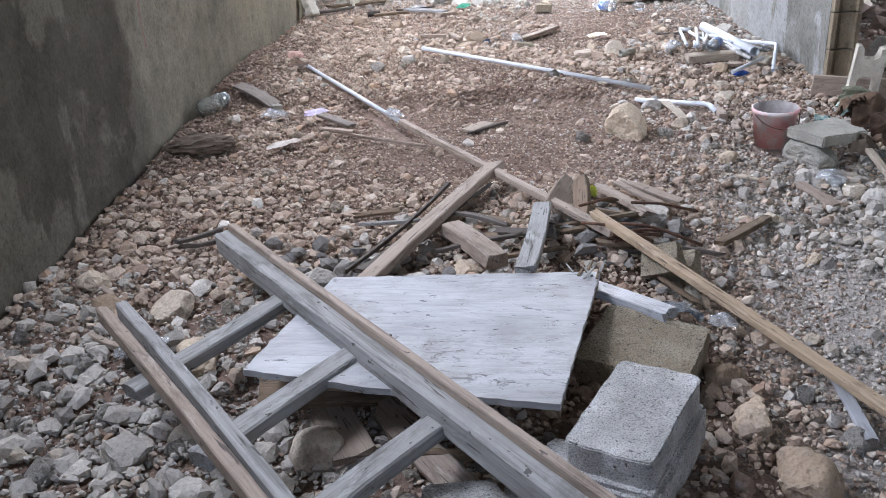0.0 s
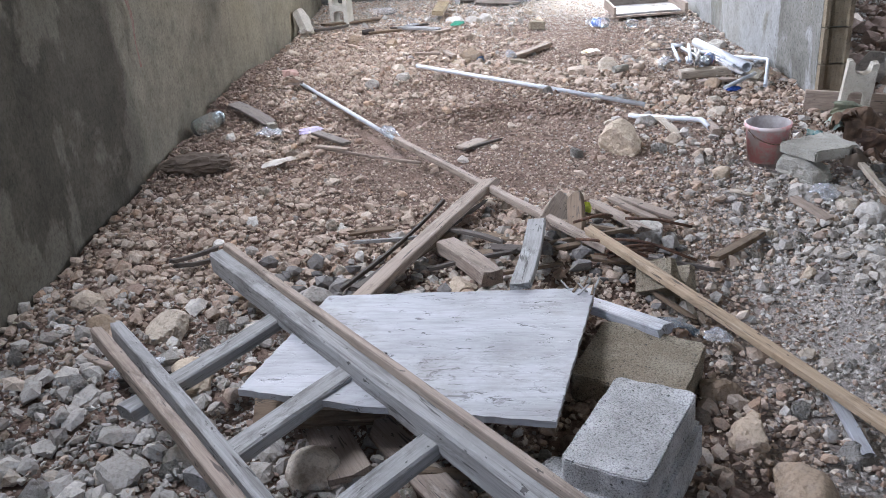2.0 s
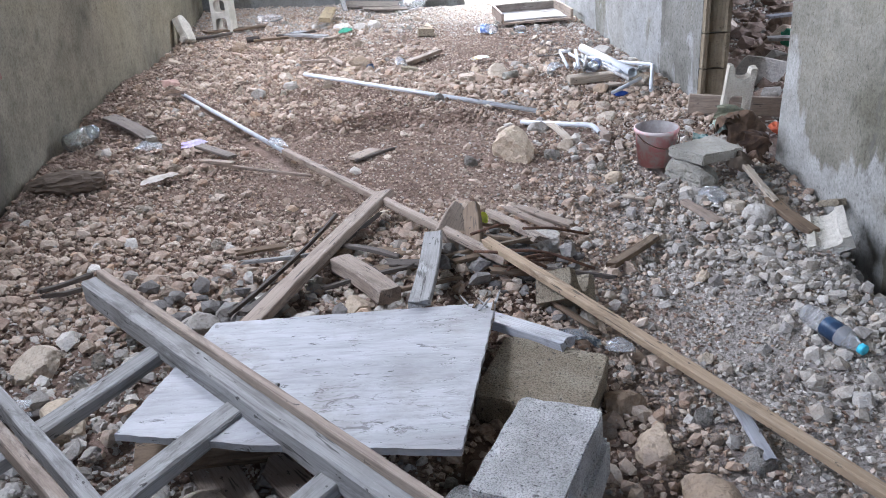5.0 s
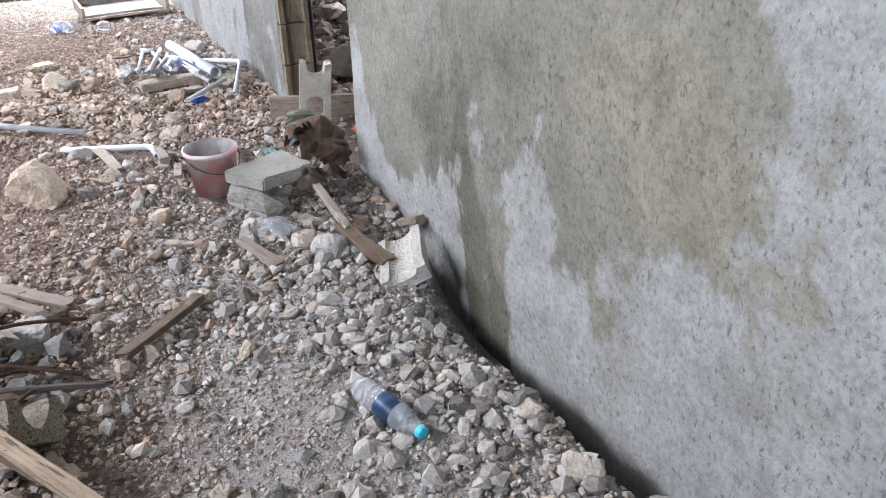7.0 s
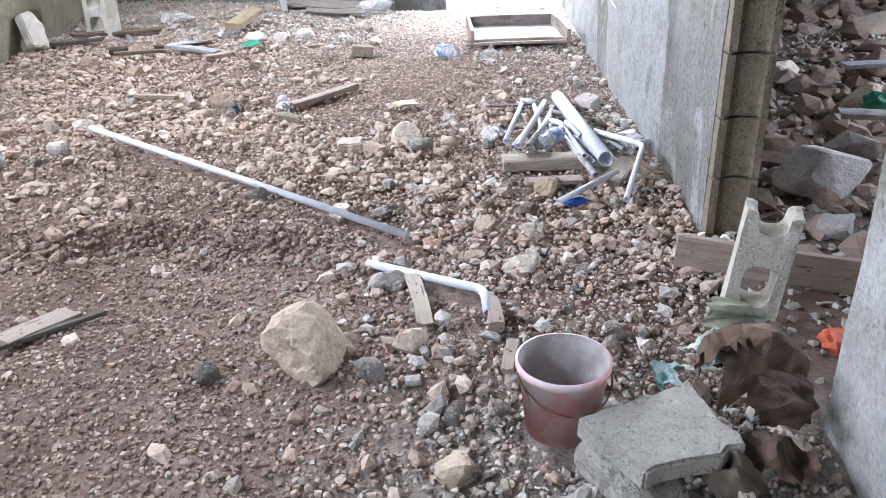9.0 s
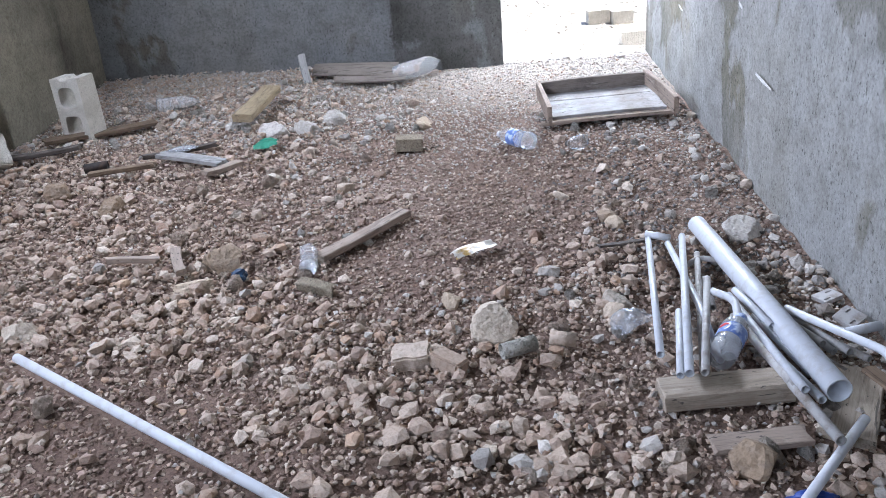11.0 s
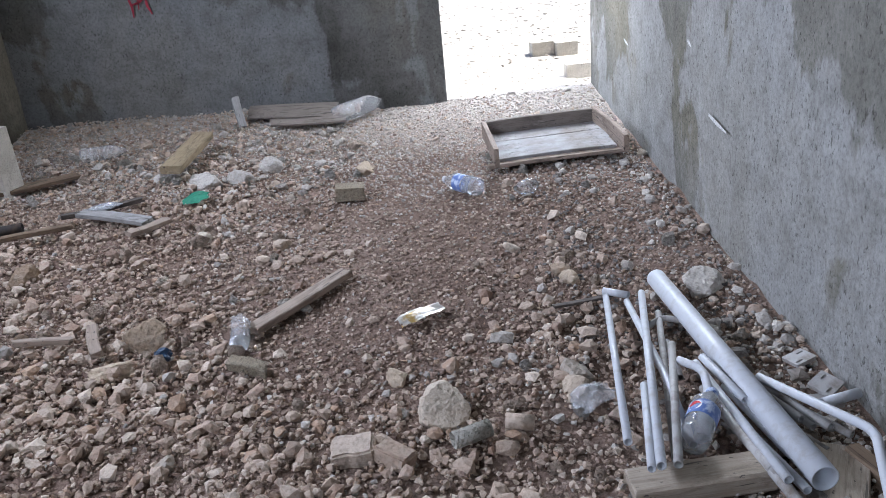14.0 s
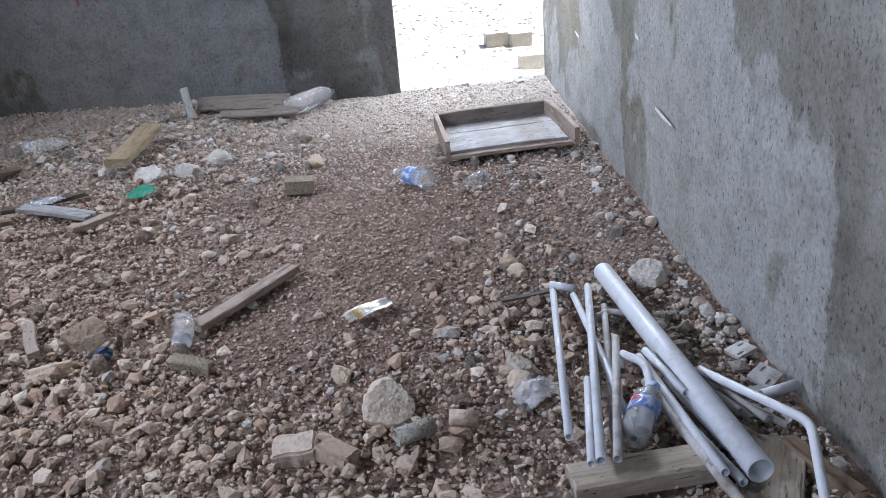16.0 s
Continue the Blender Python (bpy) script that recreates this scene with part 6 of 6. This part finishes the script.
def heap(name, x, y, size, protos, material, label, rng, sink=0.25, flat=0.75, lift=0.0):
    n = len(x)
    pick = rng.randint(len(protos), size=n)
    R = turn_all(n, rng)
    z = lie(x, y) + size * (0.5 - sink) * flat * 0.8 + lift * rng.rand(n) * (1 - trodden(x, y))
    vs, fs, base = [], [], 0
    for k, (pv, pf) in enumerate(protos):
        i = np.where(pick == k)[0]
        if not len(i):
            continue
        v = np.einsum("nij,mj->nmi", R[i], pv) * (size[i] / 2)[:, None, None]
        v[:, :, 2] *= flat
        v += np.stack([x[i], y[i], z[i]], -1)[:, None, :]
        m = pv.shape[0]
        f = pf[None] + (base + np.arange(len(i)) * m)[:, None, None]
        vs.append(v.reshape(-1, 3))
        fs.append(f.reshape(-1, 3))
        base += len(i) * m
    return tagged(sheet(name, np.concatenate(vs), np.concatenate(fs), material), label, "gravel", kind="stuff")


pebbles = [rock_shape(200 + i, 1, 9, 22.0, 0.18) for i in range(24)]
chips = [hull_rock(300 + i, 8 + i % 5) for i in range(24)]


def split(x, y, rng):
    return rng.rand(len(x)) < grey_share(x, y)


# fist-sized stones, too many to count
x, y = scatter(38000, -1.0, 2.585, 0.25, 8.4, lambda x, y: inside(x, y) * ~crevice(x, y) * off_line(x, y, (0.3, 4.77), (1.655, 3.89), 0.06) * (1 - 0.95 * trodden(x, y)) * (1 - 0.85 * soil_band(x, y)) * np.clip(0.66 + 1.6 * field(x, y, 1.5, 3), 0.06, 1) * (1 - 0.3 * step(4.8, 6, y)) * (1 - 0.35 * step(6.5, 8, y)), RNG)
size = 0.016 + 0.052 * RNG.rand(len(x)) ** 3.8
g = split(x, y, RNG)
heap("rubble", x[~g], y[~g], size[~g], pebbles[:12], warm_gravel, "tan and cream broken limestone rubble", RNG, 0.33, lift=0.020)
heap("rubble", x[g], y[g], size[g], pebbles[12:], grey_gravel, "pale grey broken limestone rubble", RNG, 0.33, lift=0.020)
# coarse rubble about the timber heap
x, y = scatter(900, -0.6, 1.6, 0.45, 2.25, lambda x, y: 0.9 * step(1.75, 1.2, y) * step(0.75, 0.35, x) + 0.75 * np.exp(-((x - 0.85) / 0.55) ** 2 - ((y - 1.85) / 0.28) ** 2), RNG)
heap("rubble", x, y, 0.04 + 0.045 * RNG.rand(len(x)) ** 1.8, pebbles, grey_gravel, "coarse grey rubble heaped about the timber", RNG, 0.15)
x, y = scatter(420, -0.7, 1.6, 0.6, 2.3, lambda x, y: 0.8 * np.exp(-((x - 1.45) / 0.3) ** 2 - ((y - 0.95) / 0.4) ** 2) + 0.6 * np.exp(-((x + 0.45) / 0.25) ** 2 - ((y - 1.9) / 0.6) ** 2), RNG)
heap("rubble", x, y, 0.035 + 0.04 * RNG.rand(len(x)) ** 2, pebbles, warm_gravel, "coarse tan rubble beside the timber", RNG, 0.15)
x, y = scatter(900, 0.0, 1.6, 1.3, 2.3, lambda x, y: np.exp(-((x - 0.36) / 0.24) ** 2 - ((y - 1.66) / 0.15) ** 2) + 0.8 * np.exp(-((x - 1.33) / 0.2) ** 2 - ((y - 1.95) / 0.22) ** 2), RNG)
heap("rubble", x, y, 0.035 + 0.05 * RNG.rand(len(x)) ** 1.6, pebbles, dark_grey_gravel, "dark grey rubble behind the plywood", RNG, 0.1, lift=0.03)
# coarse stones along the wall foot
x, y = scatter(1000, 1.75, 2.5, 0.9, 3.0, lambda x, y: np.exp(-((x - 2.25) / 0.2) ** 2) * step(0.9, 1.2, y), RNG)
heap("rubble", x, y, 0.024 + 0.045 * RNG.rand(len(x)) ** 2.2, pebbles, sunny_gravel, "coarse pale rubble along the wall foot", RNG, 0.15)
# damp soil along the foot of the stained wall
y = RNG.uniform(2.5, 6.0, 4200)
x = LX(y) + 0.02 + 0.32 * RNG.rand(len(y)) ** 1.5
heap("soil_clods", x, y, 0.010 + 0.026 * RNG.rand(len(x)) ** 2.5, pebbles, dark_gravel, "damp brown soil clods along the wall foot", RNG, lift=0.02)
# dark clods along the broken bank
x, y = scatter(4200, 0.0, 1.75, 3.66, 3.95, lambda x, y: np.exp(-((y - 3.80 + 0.06 * np.sin(5 * x) + 0.03 * np.sin(13 * x)) / 0.06) ** 2), RNG)
heap("clods", x, y, 0.010 + 0.030 * RNG.rand(len(x)) ** 3, pebbles, dark_gravel, "dark earthy clods along a broken bank", RNG)
# gravel
x, y = scatter(98000, -1.0, 2.585, 0.25, 8.4, lambda x, y: inside(x, y) * ~crevice(x, y) * (1 - 0.66 * trodden(x, y)) * (1 - 0.5 * soil_band(x, y)), RNG)
size = 0.010 + 0.018 * RNG.rand(len(x)) ** 1.8
g = split(x, y, RNG)
d = RNG.rand(len(x)) < (0.24 + 0.5 * trodden(x, y)) * (1 - 0.8 * step(7.0, 7.8, y)) * (1 - 0.85 * step(1.5, 1.9, x) * (1 - step(2.8, 3.6, y)))
# Darker grey gravel in a strip along the foot of the far right wall.
dark_strip = ~d & (RNG.rand(len(x)) < 0.85 * step(1.7, 2.15, x) * step(5.0, 5.5, y) * (1 - step(7.3, 7.9, y)))
heap("gravel", x[dark_strip], y[dark_strip], size[dark_strip], chips[8:16], dark_grey_gravel, "dark grey gravel along the wall foot", RNG, lift=0.015)
d |= dark_strip
heap("gravel", x[~g & ~d], y[~g & ~d], size[~g & ~d], chips[:8], warm_gravel, "tan limestone gravel", RNG, lift=0.02)
heap("gravel", x[g & ~d], y[g & ~d], size[g & ~d], chips[8:16], grey_gravel, "grey limestone gravel", RNG, lift=0.02)
d &= ~dark_strip
heap("gravel", x[d], y[d], size[d], chips[16:], dark_gravel, "brown earthy gravel", RNG, lift=0.012)
# grit along the way walked
x, y = scatter(110000, -0.9, 2.585, 0.45, 8.4, lambda x, y: inside(x, y) * (0.45 + 0.55 * trodden(x, y)), RNG)
size = 0.006 + 0.009 * RNG.rand(len(x))
dice = []
for i in range(8):
    r = np.random.RandomState(500 + i)
    c = np.array([(a, b, e) for a in (-1, 1) for b in (-1, 1) for e in (-1, 1)]) * r.uniform(0.4, 0.95, (8, 3))
    dice.append((c, np.array([(0, 1, 3), (0, 3, 2), (4, 6, 7), (4, 7, 5), (0, 4, 5), (0, 5, 1), (2, 3, 7), (2, 7, 6), (0, 2, 6), (0, 6, 4), (1, 5, 7), (1, 7, 3)])))
d = RNG.rand(len(x)) < (0.4 + 0.3 * trodden(x, y)) * (1 - 0.8 * grey_share(x, y)) * (1 - 0.92 * step(6.6, 7.5, y))
heap("grit", x[d], y[d], size[d], dice, dark_gravel, "fine brown grit trodden into the earth", RNG)
g = split(x, y, RNG)
# This pale grit paints the exit's daylight onto the floor.
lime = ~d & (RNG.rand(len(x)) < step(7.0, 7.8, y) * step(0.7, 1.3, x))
heap("grit", x[lime], y[lime], size[lime], dice, sunny_gravel, "pale grit before the back doorway, lightened for the daylight glow", RNG)
d |= lime
heap("grit", x[~d & ~g], y[~d & ~g], size[~d & ~g], dice, warm_gravel, "fine pale grit trodden into the earth", RNG)
heap("grit", x[~d & g], y[~d & g], size[~d & g], dice, grey_gravel, "fine grey grit trodden into the earth", RNG)
# rubble of the side room and outside
x, y = scatter(1500, 2.8, 6.0, 2.4, 8.3, lambda x, y: np.ones_like(x), RNG)
size = 0.05 + 0.16 * RNG.rand(len(x)) ** 2.5
heap("rubble", x, y, size, pebbles, dark_gravel, "coarse brown rubble in the side room", RNG)
x, y = scatter(5000, 2.62, 5.5, 2.6, 7.5, lambda x, y: np.ones_like(x), RNG)
heap("gravel", x, y, 0.02 + 0.03 * RNG.rand(len(x)), chips, grey_gravel, "grey gravel in the side room", RNG)
# Strewn into the doorway too, its pale colour carrying the outdoor glare.
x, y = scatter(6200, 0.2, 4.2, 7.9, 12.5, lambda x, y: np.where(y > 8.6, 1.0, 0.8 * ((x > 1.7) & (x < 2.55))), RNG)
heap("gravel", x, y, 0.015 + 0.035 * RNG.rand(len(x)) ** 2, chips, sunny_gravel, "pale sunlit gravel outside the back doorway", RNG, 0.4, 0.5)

# single stones that can be picked out
for name, mat, protos in (("stone", piece_warm, range(8)), ("stone", piece_grey, range(8, 16))):
    shared = []
    for i in protos:
        v, f = hull_rock(700 + i, 24, 0.08)
        shared.append(sheet("stone", v, f, mat))
    for ob in shared:
        bpy.data.objects.remove(ob, do_unlink=True)
    meshes = [me for me in bpy.data.meshes if me.users == 0 and me.name.startswith("stone")]
    rng = np.random.RandomState(40 + protos[0])
    made = 0
    while made < 148:
        x, y = rng.uniform(-0.9, 2.5), rng.uniform(0.5, 7.6)
        if not inside(x, y) or not off_line(x, y, (0.3, 4.77), (1.655, 3.89), 0.06) or x > 2.5 or rng.rand() > 1.05 - trodden(x, y) or (rng.rand() < grey_share(x, y)) == (mat is piece_warm):
            continue
        s = 0.022 + 0.022 * rng.rand() ** 2
        ob = new("stone", meshes[rng.randint(len(meshes))])
        ob.matrix_world = Matrix.Translation((x, y, float(lie(x, y)) + s * 0.35)) @ Euler(rng.uniform(0, 6.28, 3)).to_matrix().to_4x4() @ Matrix.Diagonal((s, s * rng.uniform(0.8, 1.2), s * 0.8, 1))
        ob.parent = ground
        made += 1
    for me in meshes:
        if me.users == 0:
            bpy.data.meshes.remove(me)
